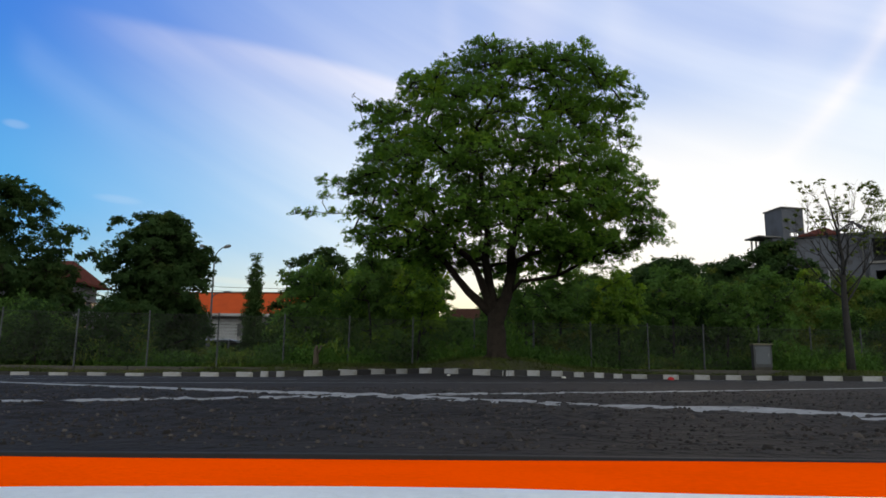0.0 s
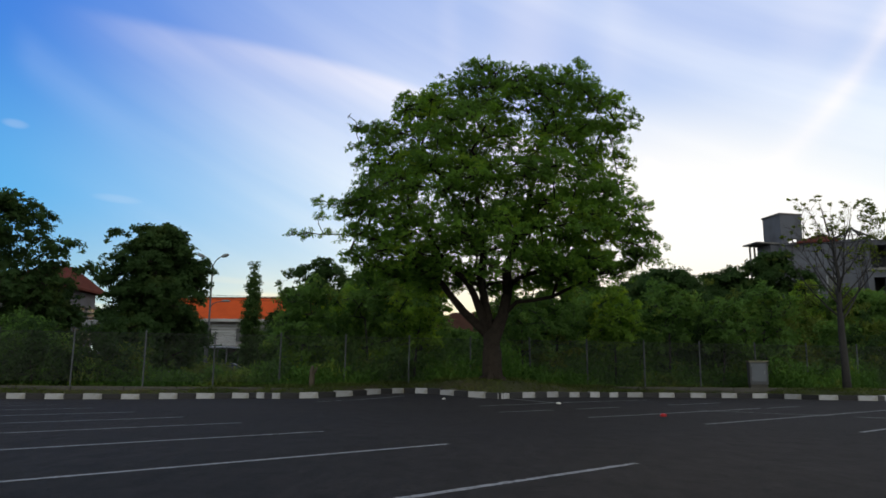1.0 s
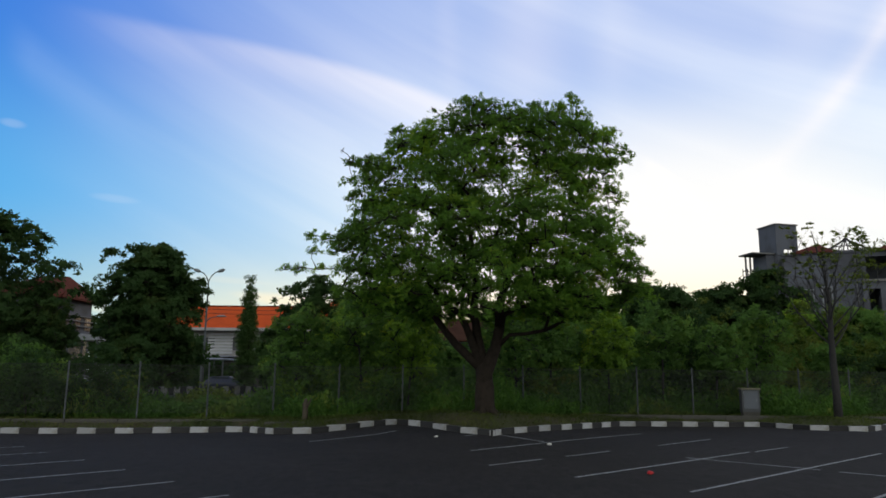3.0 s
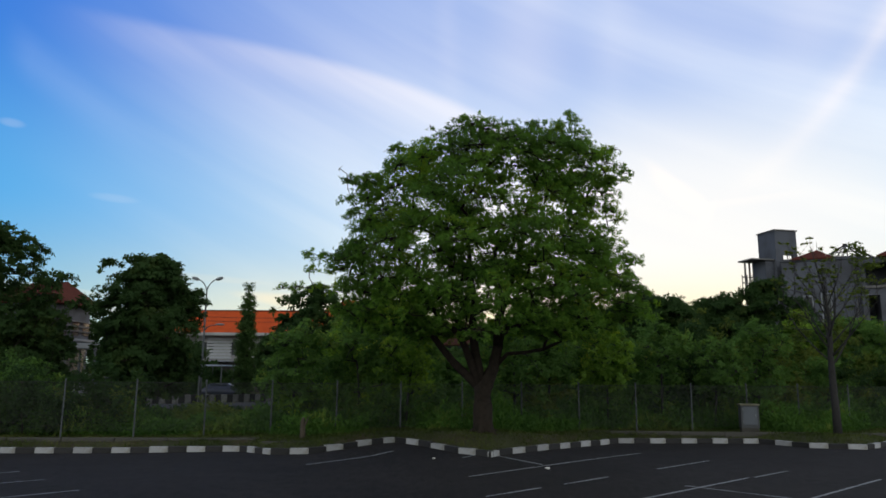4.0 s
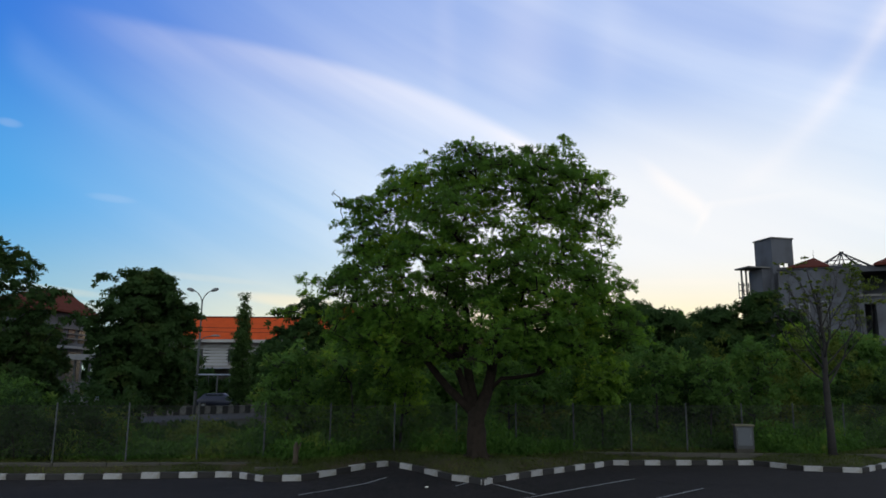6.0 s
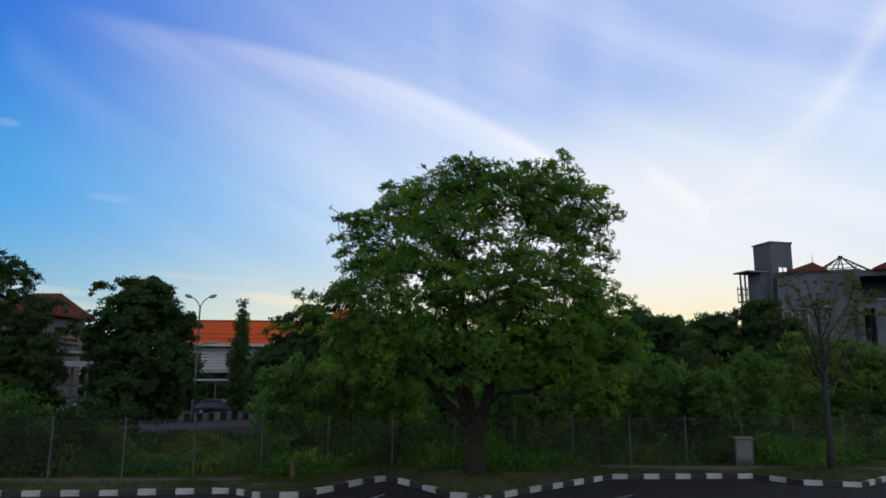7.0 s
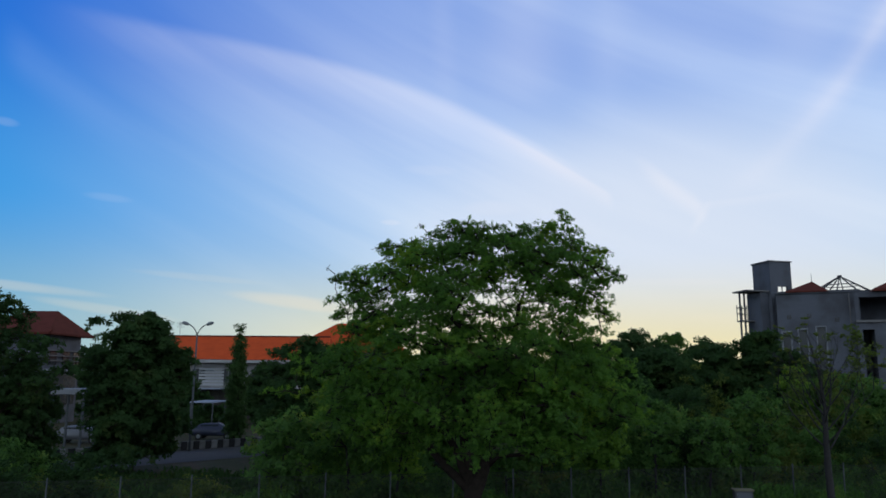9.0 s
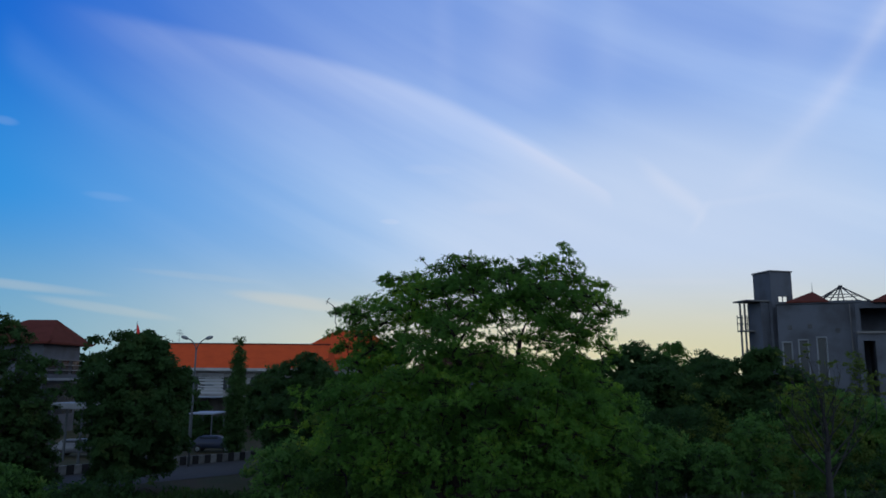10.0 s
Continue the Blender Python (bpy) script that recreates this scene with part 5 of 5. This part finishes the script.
road_bm = bmesh.new()
prev = None
for i in range(0, 61):
    s = -50 + i * 3
    row = []
    for o in (0.1, 3.8, 7.5):
        x, y = road_pt(s, o)
        row.append(road_bm.verts.new((x, y, float(verge(x, y)) + 0.03)))
    if prev:
        road_bm.faces.new((prev[0], prev[1], row[1], row[0]))
        road_bm.faces.new((prev[1], prev[2], row[2], row[1]))
    prev = row
tagged(part("road", road_bm, ROAD), "dark asphalt road beyond the fence", "road", kind="structure")
rk = tagged(new("road_kerb"), "road kerb painted in black and white blocks", "kerb", kind="structure")
FARBLOCK = {}
for key, m_ in (("white", KERB_DIRTY), ("black", KERB_BLACK)):
    bm = box(-0.255, 0.255, -0.12, 0.12, -0.2, 0.68, 0.02)
    me = bpy.data.meshes.new("kerb_block")
    bm.to_mesh(me)
    bm.free()
    me.materials.append(m_)
    FARBLOCK[key] = me
for i in range(-30, 80):
    x, y = road_pt(i * 0.52, 0)
    put("kerb_block", FARBLOCK["white" if i % 2 else "black"], rk, "", pose(x, y, float(verge(x, y)), 0, 0, 46.5))

lamp = thing("street_lamp", pose(-19.85, 56.4, 0.3), "tall grey street lamp with two curved arms beside the road", "street lamp")
v, f = tubes([[((0, 0, -0.1), 0.10), ((0, 0, 3), 0.085), ((0, 0, 9.1), 0.06)]], 10)
put("pole", mesh_from("pole", v, f, POST_STEEL, True), lamp)
for sx in (-1, 1):
    arm = [((0, 0, 9.0), 0.05)] + [((sx * (0.12 * k + 0.55 * (k / 6) ** 2) * 0.68, 0.0, 9.1 + 0.86 * math.sin(k * 0.24)), 0.04) for k in range(1, 7)]
    v, f = tubes([arm], 8)
    a_ = put("arm", mesh_from("arm", v, f, POST_STEEL, True), lamp)
    ex, ez = arm[-1][0][0], arm[-1][0][2]
    bm = bmesh.new()
    bmesh.ops.create_uvsphere(bm, u_segments=14, v_segments=8, radius=1)
    for q in bm.verts:
        q.co = Vector((ex + sx * 0.12 + q.co.x * 0.32, q.co.y * 0.17, ez + 0.02 + sx * q.co.x * 0.08 + q.co.z * (0.17 if q.co.z > 0 else 0.13)))
    part("lamp_head", bm, STEEL, a_, "oval lamp head", True)

v, f = tubes([[((0, 0, 5.75), 0.04), ((0.2, 0, 6.05), 0.04), ((0.5, 0, 6.2), 0.035), ((0.95, 0, 6.25), 0.035)]], 8)
a_ = put("arm", mesh_from("arm", v, f, POST_STEEL, True), lamp, "low side arm")
bm = bmesh.new()
bmesh.ops.create_uvsphere(bm, u_segments=14, v_segments=8, radius=1)
for q in bm.verts:
    q.co = Vector((1.25 + q.co.x * 0.4, q.co.y * 0.16, 6.27 + q.co.z * (0.11 if q.co.z > 0 else 0.06)))
part("lamp_head", bm, STEEL, a_, "oval lamp head", True)


def hip_roof(x0, x1, y0, y1, z0, z1, ridge0, ridge1, thick=0.25):
    """A hipped roof with eaves of real thickness; ridge0 and ridge1 are the ridge's ends."""
    bm = bmesh.new()
    ym = (y0 + y1) / 2
    lo = [bm.verts.new((x, y, z0 - thick)) for x, y in ((x0, y0), (x1, y0), (x1, y1), (x0, y1))]
    hi = [bm.verts.new((x, y, z0)) for x, y in ((x0, y0), (x1, y0), (x1, y1), (x0, y1))]
    r = [bm.verts.new((ridge0, ym, z1)), bm.verts.new((ridge1, ym, z1))]
    bm.faces.new(lo[::-1])
    for i in range(4):
        bm.faces.new((lo[i], lo[(i + 1) % 4], hi[(i + 1) % 4], hi[i]))
    bm.faces.new((hi[0], hi[1], r[1], r[0]))
    bm.faces.new((hi[2], hi[3], r[0], r[1]))
    bm.faces.new((hi[1], hi[2], r[1]))
    bm.faces.new((hi[3], hi[0], r[0]))
    return bm


def window(parent, x0, x1, z0, z1, y, mat_frame=FRAME_WHITE, mullions=1):
    """A window let into a wall that faces the camera: frame, mullions and a dark pane behind."""
    bm = bmesh.new()
    w = 0.05
    add_box(bm, x0, x0 + w, y - 0.08, y + 0.06, z0, z1)
    add_box(bm, x1 - w, x1, y - 0.08, y + 0.06, z0, z1)
    add_box(bm, x0 + w, x1 - w, y - 0.08, y + 0.06, z0, z0 + w)
    add_box(bm, x0 + w, x1 - w, y - 0.08, y + 0.06, z1 - w, z1)
    for k in range(mullions):
        xm = x0 + (x1 - x0) * (k + 1) / (mullions + 1)
        add_box(bm, xm - 0.03, xm + 0.03, y - 0.06, y + 0.04, z0 + w, z1 - w)
    fr = part("window", bm, mat_frame, parent)
    part("pane", box(x0 + w, x1 - w, y - 0.03, y - 0.01, z0 + w, z1 - w), GLASS_DARK, fr, "dark window pane")
    return fr


# long house with the orange roof
h1 = thing("long_house", pose(-29.5, 101.0, 0.3), "long white house with a bright orange tiled roof beyond the road", "house")
part("upper_wall", box(-10.5, 10.5, -3.6, 4.0, 4.1, 8.2), WHITE_WALL, h1)
# ground storey in dark concrete: the porch's shade painted into the wall
part("lower_wall", box(-10.4, 10.4, -3.5, 3.9, -0.3, 4.1), DARK_CONCRETE, h1, "lower wall coloured dark for the shade at the porch")
part("roof", hip_roof(-12.0, 13.0, -5.4, 5.6, 7.9, 11.3, -10.6, 12.5), ROOF_TILE, h1, "orange clay tile roof with a long ridge")
rg = bmesh.new()
add_box(rg, -10.6, 12.5, -0.05, 0.25, 11.22, 11.42, 0.04)
part("ridge_cap", rg, ROOF_DARK, h1)
part("fascia", box(-11.9, 12.9, -5.47, -5.41, 7.5, 7.9), WHITE_WALL, h1)
for k in range(5):
    window(h1, -9.5 + k * 4.0, -7.7 + k * 4.0, 4.9, 6.7, -3.66)
part("awning", box(-5.2, -0.8, -6.4, -3.65, 4.0, 4.12, 0.02), BLUE_METAL, h1, "pale flat awning")
for k in range(7):
    part("louvre", box(-4.6, -1.2, -3.85, -3.70, 4.45 + k * 0.42, 4.75 + k * 0.42, 0.01), SHUTTER, h1)
carport = thing("carport", pose(-25.4, 73.0, 0.3), "open carport with a pale flat metal roof on thin posts", "carport")
part("roof", box(-0.2, 2.2, -1.6, 2.4, 3.15, 3.3, 0.02), BLUE_METAL, carport, "pale blue-grey metal sheet")
for px in (-0.1, 2.1):
    for py in (-1.5, 2.3):
        part("post", box(px - 0.05, px + 0.05, py - 0.05, py + 0.05, -0.2, 3.15), POST_STEEL, carport)

# second house, gabled, behind the tree
h2 = thing("gabled_house", pose(-15.5, 112.0, 0.3), "white house with a tall orange hipped roof behind the trees", "house")
part("wall", box(-7.5, 7.5, -5, 5, -0.3, 9.8), WHITE_WALL, h2)
part("roof", hip_roof(-9.0, 9.0, -6.5, 6.5, 9.6, 14.0, -2.4, 2.4), ROOF_TILE, h2)
h3 = thing("low_house", pose(3.0, 125.0, 0.3), "house with a dark red tiled roof half hidden by trees", "house")
part("wall", box(-8.5, 8.5, -5, 5, -0.3, 7.8), GREY_WALL, h3)
part("roof", hip_roof(-10.5, 10.5, -6.5, 6.5, 7.6, 11.5, -4.5, 4.5), ROOF_BROWN, h3)

# two-storey house at the road's far end
h4 = thing("hipped_house", pose(-49.9, 86.0, 0.3), "grey two-storey house with a red hipped roof beyond the trees", "house")
part("wall", box(-6.0, 3.2, -4.5, 3.6, -0.3, 10.8), GREY_WALL, h4)
for k, wy in enumerate((-3.2, -0.4, 2.0)):
    part("side_window", box(3.202, 3.26, wy, wy + 1.5, 6.9, 8.6, 0.01), GLASS_DARK, h4, "dark shaded side window")
part("side_ledge", box(3.205, 4.1, -4.4, 3.5, 6.15, 6.45, 0.02), FRAME_WHITE, h4, "pale ledge under the upper storey")
for lz in (7.3, 7.9, 8.5):
    part("sun_louvre", box(3.27, 3.6, -4.2, 3.4, lz, lz + 0.14, 0.01), CONCRETE, h4, "thin grey sun louvre")
# flat dark sheet on the wall in place of the shade below the ledge
part("shade_panel", box(3.202, 3.26, -4.0, 3.0, 2.2, 5.8, 0.01), GLASS_DARK, h4, "dark panel standing in for the shade of a lower opening")
for sx, sy in ((4.3, -5.6), (4.3, 4.6)):
    v, f = tubes([[((sx, sy, 10.55), 0.16), ((sx + 0.25, sy, 10.7), 0.11), ((sx + 0.45, sy, 11.0), 0.04)]], 7)
    put("eave_finial", mesh_from("eave_finial", v, f, ROOF_DARK, True), h4, "upturned clay tip at the eave")
part("roof", hip_roof(-7.6, 4.3, -5.6, 4.6, 10.6, 13.4, -1.2, 2.2), ROOF_DARK, h4, "dull red clay tile roof")
part("porch_roof", box(-6.2, 3.8, -6.4, -4.55, 3.5, 3.95, 0.03), FRAME_WHITE, h4, "white porch slab")
for k in range(4):
    part("column", box(-5.8 + k * 3.05, -5.5 + k * 3.05, -6.2, -5.9, -0.3, 3.5), GREY_WALL, h4)
for k in range(3):
    window(h4, -5.0 + k * 2.8, -3.4 + k * 2.8, 6.0, 8.4, -4.56)
    window(h4, -5.0 + k * 2.8, -3.4 + k * 2.8, 0.9, 2.9, -4.56)


# ---- grey building with the tower ----
def grey_building():
    root = thing("unfinished_building", pose(43.9, 80.0, 0.3, 0, 0, -22), "grey unfinished concrete building with an open steel dome frame", "building")
    # facade with real openings: piers and spandrels between tall windows
    x0, x1, yf, yb, zt = -6.6, 1.6, -2.0, 12.0, 15.4
    wins = [(-6.2, -5.35, 11.15), (-4.57, -3.73, 11.4), (-2.76, -1.9, 11.65)]
    xs = [x0] + [v for w in wins for v in w[:2]] + [x1]
    for i in range(0, len(xs), 2):
        part("wall_pier", box(xs[i], xs[i + 1], yf, yf + 0.35, 0, zt), GREY_WALL, root)
    for a, b, top in wins:
        part("spandrel", box(a, b, yf + 0.01, yf + 0.34, top, zt), GREY_WALL, root)
        part("spandrel", box(a, b, yf + 0.01, yf + 0.34, 0, 5.2), GREY_WALL, root)
    part("side_wall", box(x0, x0 + 0.35, yf + 0.35, yb, 0, zt), GREY_WALL, root)
    part("side_wall", box(x1 - 0.35, x1, yf + 0.35, yb, 0, zt), GREY_WALL, root)
    part("back_wall", box(x0 + 0.35, x1 - 0.35, yb - 0.35, yb, 0, zt), GREY_WALL, root)
    part("floor_slab", box(x0 + 0.36, x1 - 0.36, yf + 0.36, yb - 0.36, 7.6, 7.9), CONCRETE, root)
    part("roof_slab", box(x0 + 0.36, x1 - 0.36, yf + 0.36, yb - 0.36, 14.9, 15.2), CONCRETE, root)
    part("parapet", box(x0 - 0.15, x1 + 0.15, yf - 0.15, yf + 0.4, zt, zt + 0.3, 0.03), GREY_WALL, root)
    for a, b, top in wins:
        window(root, a, b, 5.2, top, yf + 0.3, FRAME_WHITE, 0)
        part("surround", box(a - 0.13, a - 0.002, yf - 0.07, yf - 0.002, 5.2, top + 0.14, 0.01), FRAME_WHITE, root, "pale plaster surround")
        part("surround", box(b + 0.002, b + 0.1, yf - 0.07, yf - 0.002, 5.2, top + 0.14, 0.01), FRAME_WHITE, root, "pale plaster surround")
        part("surround", box(a, b, yf - 0.07, yf - 0.002, top + 0.002, top + 0.14, 0.01), FRAME_WHITE, root, "pale plaster surround")
        part("sill", box(a - 0.1, b + 0.1, yf - 0.18, yf - 0.002, 5.05, 5.2), FRAME_WHITE, root)
    # small red hipped caps on the roof edge
    part("roof_cap", hip_roof(-5.6, -1.4, -2.3, 3.3, 15.7, 17.0, -2.75, -2.65, 0.15), ROOF_DARK, root, "small red tiled cap")
    v, f = tubes([[((-2.7, 0.5, 16.9), 0.04), ((-2.7, 0.5, 18.0), 0.015)]], 6)
    put("lightning_rod", mesh_from("lightning_rod", v, f, STEEL), root)
    # open roof frame: straight rafters from a ring up to a hub, with purlins between
    cx, cy, r, zb, zp = 0.35, 2.4, 3.3, 15.75, 17.75
    part("hub", box(cx - 0.22, cx + 0.22, cy - 0.22, cy + 0.22, zp - 0.12, zp + 0.1, 0.03), DARK_STEEL, root)
    for k in range(10):
        w = 2 * math.pi * k / 10 + 0.1
        v, f = tubes([[((cx + r * math.cos(w), cy + r * math.sin(w), zb), 0.07), ((cx, cy, zp), 0.065)]], 6)
        put("rafter", mesh_from("rafter", v, f, DARK_STEEL), root, "bare steel rafter of an unfinished roof")
    for rr in (1.0, 0.55):
        ring = [((cx + r * rr * math.cos(2 * math.pi * k / 10 + 0.1), cy + r * rr * math.sin(2 * math.pi * k / 10 + 0.1), zb + (zp - zb) * (1 - rr)), 0.05) for k in range(11)]
        v, f = tubes([ring], 6)
        put("purlin", mesh_from("purlin", v, f, DARK_STEEL), root)
    # wing with a deep loggia above and a tall recess below
    part("wing_wall", box(0.95, 1.5, -3.2, -2.2, 0, 12.0), GREY_WALL, root)
    part("wing_wall", box(2.6, 22.0, -3.2, 12, 0, 12.0), GREY_WALL, root)
    part("wing_lintel", box(1.5, 2.6, -3.19, -2.2, 11.25, 12.0), GREY_WALL, root)
    part("wing_recess", box(1.65, 2.6, 1.0, 12, 0, 12.0), GREY_WALL, root)
    part("wing_upper_wall", box(1.65, 22.0, 2.0, 12, 12.25, 16.0), GREY_WALL, root)
    part("wing_beam", box(0.95, 22.0, -3.3, -3.0, 14.7, 15.25), GREY_WALL, root)
    part("wing_roof", hip_roof(2.7, 23.5, -4.0, 12.5, 15.5, 19.0, 9.5, 16.0), ROOF_DARK, root, "dull red roof of the wing")
    part("wing_ceiling", box(1.65, 22.0, -2.99, 1.99, 15.0, 15.24), GREY_WALL, root)
    part("wing_slab", box(0.95, 22, -3.4, -2.16, 12.0, 12.25), CONCRETE, root)
    part("wing_slab", box(1.65, 22, -2.15, 2.0, 12.0, 12.24), CONCRETE, root)
    for px in (0.95, 5.4, 8.6, 11.6, 14.6):
        part("wing_column", box(px, px + 0.4, -3.3, -2.9, 12.25, 14.7), GREY_WALL, root)
    # recessed vents and a downpipe beside the corner
    for vx, vz in ((-5.6, 12.6), (-3.6, 12.7), (-0.9, 12.2)):
        vent = part("vent", box(vx, vx + 0.4, yf - 0.05, yf - 0.002, vz, vz + 0.45, 0.01), DARK_CONCRETE, root)
        for k in range(3):
            part("slat", box(vx + 0.05, vx + 0.35, yf - 0.075, yf - 0.052, vz + 0.07 + k * 0.13, vz + 0.13 + k * 0.13), GREY_WALL, vent)
    v, f = tubes([[((0.6, yf - 0.09, 0.0), 0.06), ((0.6, yf - 0.09, 15.3), 0.06)]], 8)
    put("downpipe", mesh_from("downpipe", v, f, CONCRETE, True), root)
    part("link_wall", box(-7.9, -6.61, 1.2, 1.5, 0, 15.0), GREY_WALL, root, "set-back wall beside the stair tower")
    return root


grey_building()
tw = thing("stair_tower", pose(37.25, 82.3, 0.3, 0, 0, 14), "tall square grey concrete stair tower on the building", "tower")
W_, D_, T_ = 2.85, 3.1, 19.45
part("front_wall", box(0, W_, 0, 0.3, 0, 15.2), GREY_WALL, tw)
part("front_wall", box(0, 0.95, 0, 0.3, 15.2, 16.6), GREY_WALL, tw)
part("front_wall", box(2.25, W_, 0, 0.3, 15.2, 16.6), GREY_WALL, tw)
part("front_wall", box(0, W_, 0, 0.3, 16.6, T_), GREY_WALL, tw)
part("side_wall", box(0, 0.3, 0.3, D_, 0, T_), GREY_WALL, tw)
part("side_wall", box(W_ - 0.3, W_, 0.3, D_, 0, 15.4), GREY_WALL, tw)
part("side_wall", box(W_ - 0.3, W_, 0.3, D_, 17.2, T_), GREY_WALL, tw)
part("corner_post", box(W_ - 0.3, W_, D_ - 0.3, D_, 15.4, 17.2), GREY_WALL, tw)
part("back_wall", box(0.3, W_ - 0.3, D_ - 0.3, D_, 0, 15.2), GREY_WALL, tw)
part("back_wall", box(0.3, W_ - 0.3, D_ - 0.3, D_, 17.2, T_), GREY_WALL, tw)
part("roof_slab", box(-0.12, W_ + 0.12, -0.12, D_ + 0.12, T_, T_ + 0.16, 0.02), CONCRETE, tw)
part("lower_wall", box(-1.1, -0.004, 0.5, 2.95, 0, 15.9), GREY_WALL, tw)
part("balcony_roof", box(-3.0, -0.01, 0.3, 3.0, 15.95, 16.12, 0.02), CONCRETE, tw, "thin projecting roof slab")
for px in (-2.35, -1.75):
    part("balcony_post", box(px - 0.08, px + 0.08, 2.5, 2.66, 7.0, 15.95), CONCRETE, tw)
part("balcony_slab", box(-2.75, -1.11, 1.7, 2.8, 12.55, 12.7, 0.02), CONCRETE, tw)
for z0 in (14.15, 13.45):
    part("balcony_rail", box(-2.75, -1.11, 2.67, 2.74, z0, z0 + 0.09), CONCRETE, tw)
    part("balcony_rail", box(-2.75, -2.68, 1.7, 2.66, z0, z0 + 0.09), CONCRETE, tw)
for px in (-2.72, -2.05, -1.4):
    part("baluster", box(px - 0.04, px + 0.04, 2.675, 2.735, 12.7, 14.5), CONCRETE, tw)
# mullions in the open stair window
part("mullion", box(1.56, 1.64, 0.1, 0.18, 15.2, 16.6), GREY_WALL, tw)
part("mullion", box(0.95, 1.56, 0.1, 0.18, 15.86, 15.94), GREY_WALL, tw)
part("mullion", box(1.64, 2.25, 0.1, 0.18, 15.86, 15.94), GREY_WALL, tw)


# ---- small things by the far road ----
def parked_car(x, y, turn, paint=CAR_WHITE, label="white parked car beside the far road"):
    root = thing("parked_car", pose(x, y, float(verge(x, y)) + 0.02, 0, 0, turn), label, "car")
    prof = [(-2.1, 0.42), (-2.12, 0.85), (-1.75, 0.98), (-1.25, 1.42), (0.35, 1.46), (1.05, 1.02), (1.95, 0.88), (2.1, 0.55), (2.05, 0.36), (-2.0, 0.36)]
    bm = bmesh.new()
    a = [bm.verts.new((px, -0.82 + 0.12 * max(0, pz - 0.95), pz)) for px, pz in prof]
    b = [bm.verts.new((px, 0.82 - 0.12 * max(0, pz - 0.95), pz)) for px, pz in prof]
    bm.faces.new(a)
    bm.faces.new(b[::-1])
    n = len(prof)
    for i in range(n):
        bm.faces.new((a[(i + 1) % n], a[i], b[i], b[(i + 1) % n]))
    bmesh.ops.recalc_face_normals(bm, faces=bm.faces)
    bmesh.ops.bevel(bm, geom=list(bm.edges), offset=0.05, segments=2, affect="EDGES")
    part("body", bm, paint, root, "", True)
    for sy in (-1, 1):
        part("side_window", box(-1.15, 0.45, sy * 0.775 - 0.012, sy * 0.775 + 0.012, 1.02, 1.36, 0.008), GLASS_DARK, root)
        for wx in (-1.3, 1.3):
            bm = bmesh.new()
            bmesh.ops.create_cone(bm, cap_ends=True, segments=20, radius1=0.32, radius2=0.32, depth=0.2, matrix=pose(wx, sy * 0.76, 0.32, 90, 0, 0))
            bmesh.ops.bevel(bm, geom=[e for e in bm.edges if e.calc_face_angle(0) > 1], offset=0.03, segments=2, affect="EDGES")
            wh = part("wheel", bm, RUBBER, root)
            bm = bmesh.new()
            bmesh.ops.create_cone(bm, cap_ends=True, segments=16, radius1=0.19, radius2=0.17, depth=0.03, matrix=pose(wx, sy * 0.875, 0.32, 90, 0, 0))
            part("rim", bm, STEEL, wh)
    return root


parked_car(-31.4, 62.0, 6)
parked_car(-21.4, 67.0, 3, CAR_BLUE, "blue-grey parked car before a carport")

canopy = thing("canopy", pose(-30.0, 58.0, 0.3), "open canopy with a flat white roof on four posts", "canopy")
part("roof", box(-1.4, 1.4, -1.3, 1.3, 4.3, 4.75, 0.03), FRAME_WHITE, canopy, "flat white roof slab")
for px in (-1.2, 1.2):
    for py in (-1.1, 1.1):
        part("post", box(px - 0.08, px + 0.08, py - 0.08, py + 0.08, -0.2, 4.3, 0.01), POST_STEEL, canopy)

pole = thing("flagpole", pose(-35.4, 80.0, 0.3), "slim flagpole with a red flag above the trees", "flagpole")
v, f = tubes([[((0, 0, -0.1), 0.05), ((0, 0, 12.9), 0.03)]], 8)
put("pole", mesh_from("pole", v, f, STEEL, True), pole)
bm = bmesh.new()
bmesh.ops.create_grid(bm, x_segments=10, y_segments=12, size=0.5)
for q in bm.verts:
    fx, fz = q.co.x + 0.5, q.co.y + 0.5
    q.co = Vector((0.04 + fx * 0.75 * (1 - 0.75 * fz), 0.10 * math.sin(fx * 7 + fz * 3) * fx, 11.1 + fz * 1.6 - 0.5 * fx))
flag = part("flag", bm, FLAG_RED, pole, "limp red cloth")
sol = flag.modifiers.new("thickness", "SOLIDIFY")
sol.thickness = 0.01

ant = thing("antenna", pose(-38.6, 101.0, 11.6), "thin metal television antenna on the roof ridge", "antenna")
v, f = tubes([[((0, 0, -0.2), 0.03), ((0, 0, 2.0), 0.025)]], 6)
put("mast", mesh_from("mast", v, f, STEEL), ant)
for k in range(5):
    v, f = tubes([[((-0.55 + 0.04 * k, 0, 1.25 + k * 0.17), 0.018), ((0.55 - 0.04 * k, 0, 1.25 + k * 0.17), 0.018)]], 5)
    put("rod", mesh_from("rod", v, f, STEEL), ant)

line = thing("utility_line", pose(0, 0, 0), "thin overhead cables on slim concrete poles beside the road", "cable")
for px, py in ((-27.5, 60.0), (-8.6, 63.0)):
    v, f = tubes([[((px, py, -0.1), 0.13), ((px, py, 7.9), 0.09)]], 10)
    put("pole", mesh_from("pole", v, f, CONCRETE, True), line)
for dz in (0.0, 0.35):
    v, f = tubes([[((-27.5 + 18.9 * k / 12, 60.0 + 3.0 * k / 12, 7.5 + dz - 1.3 * (k / 12) * (1 - k / 12)), 0.018) for k in range(13)]], 5)
    put("cable", mesh_from("cable", v, f, RUBBER), line)
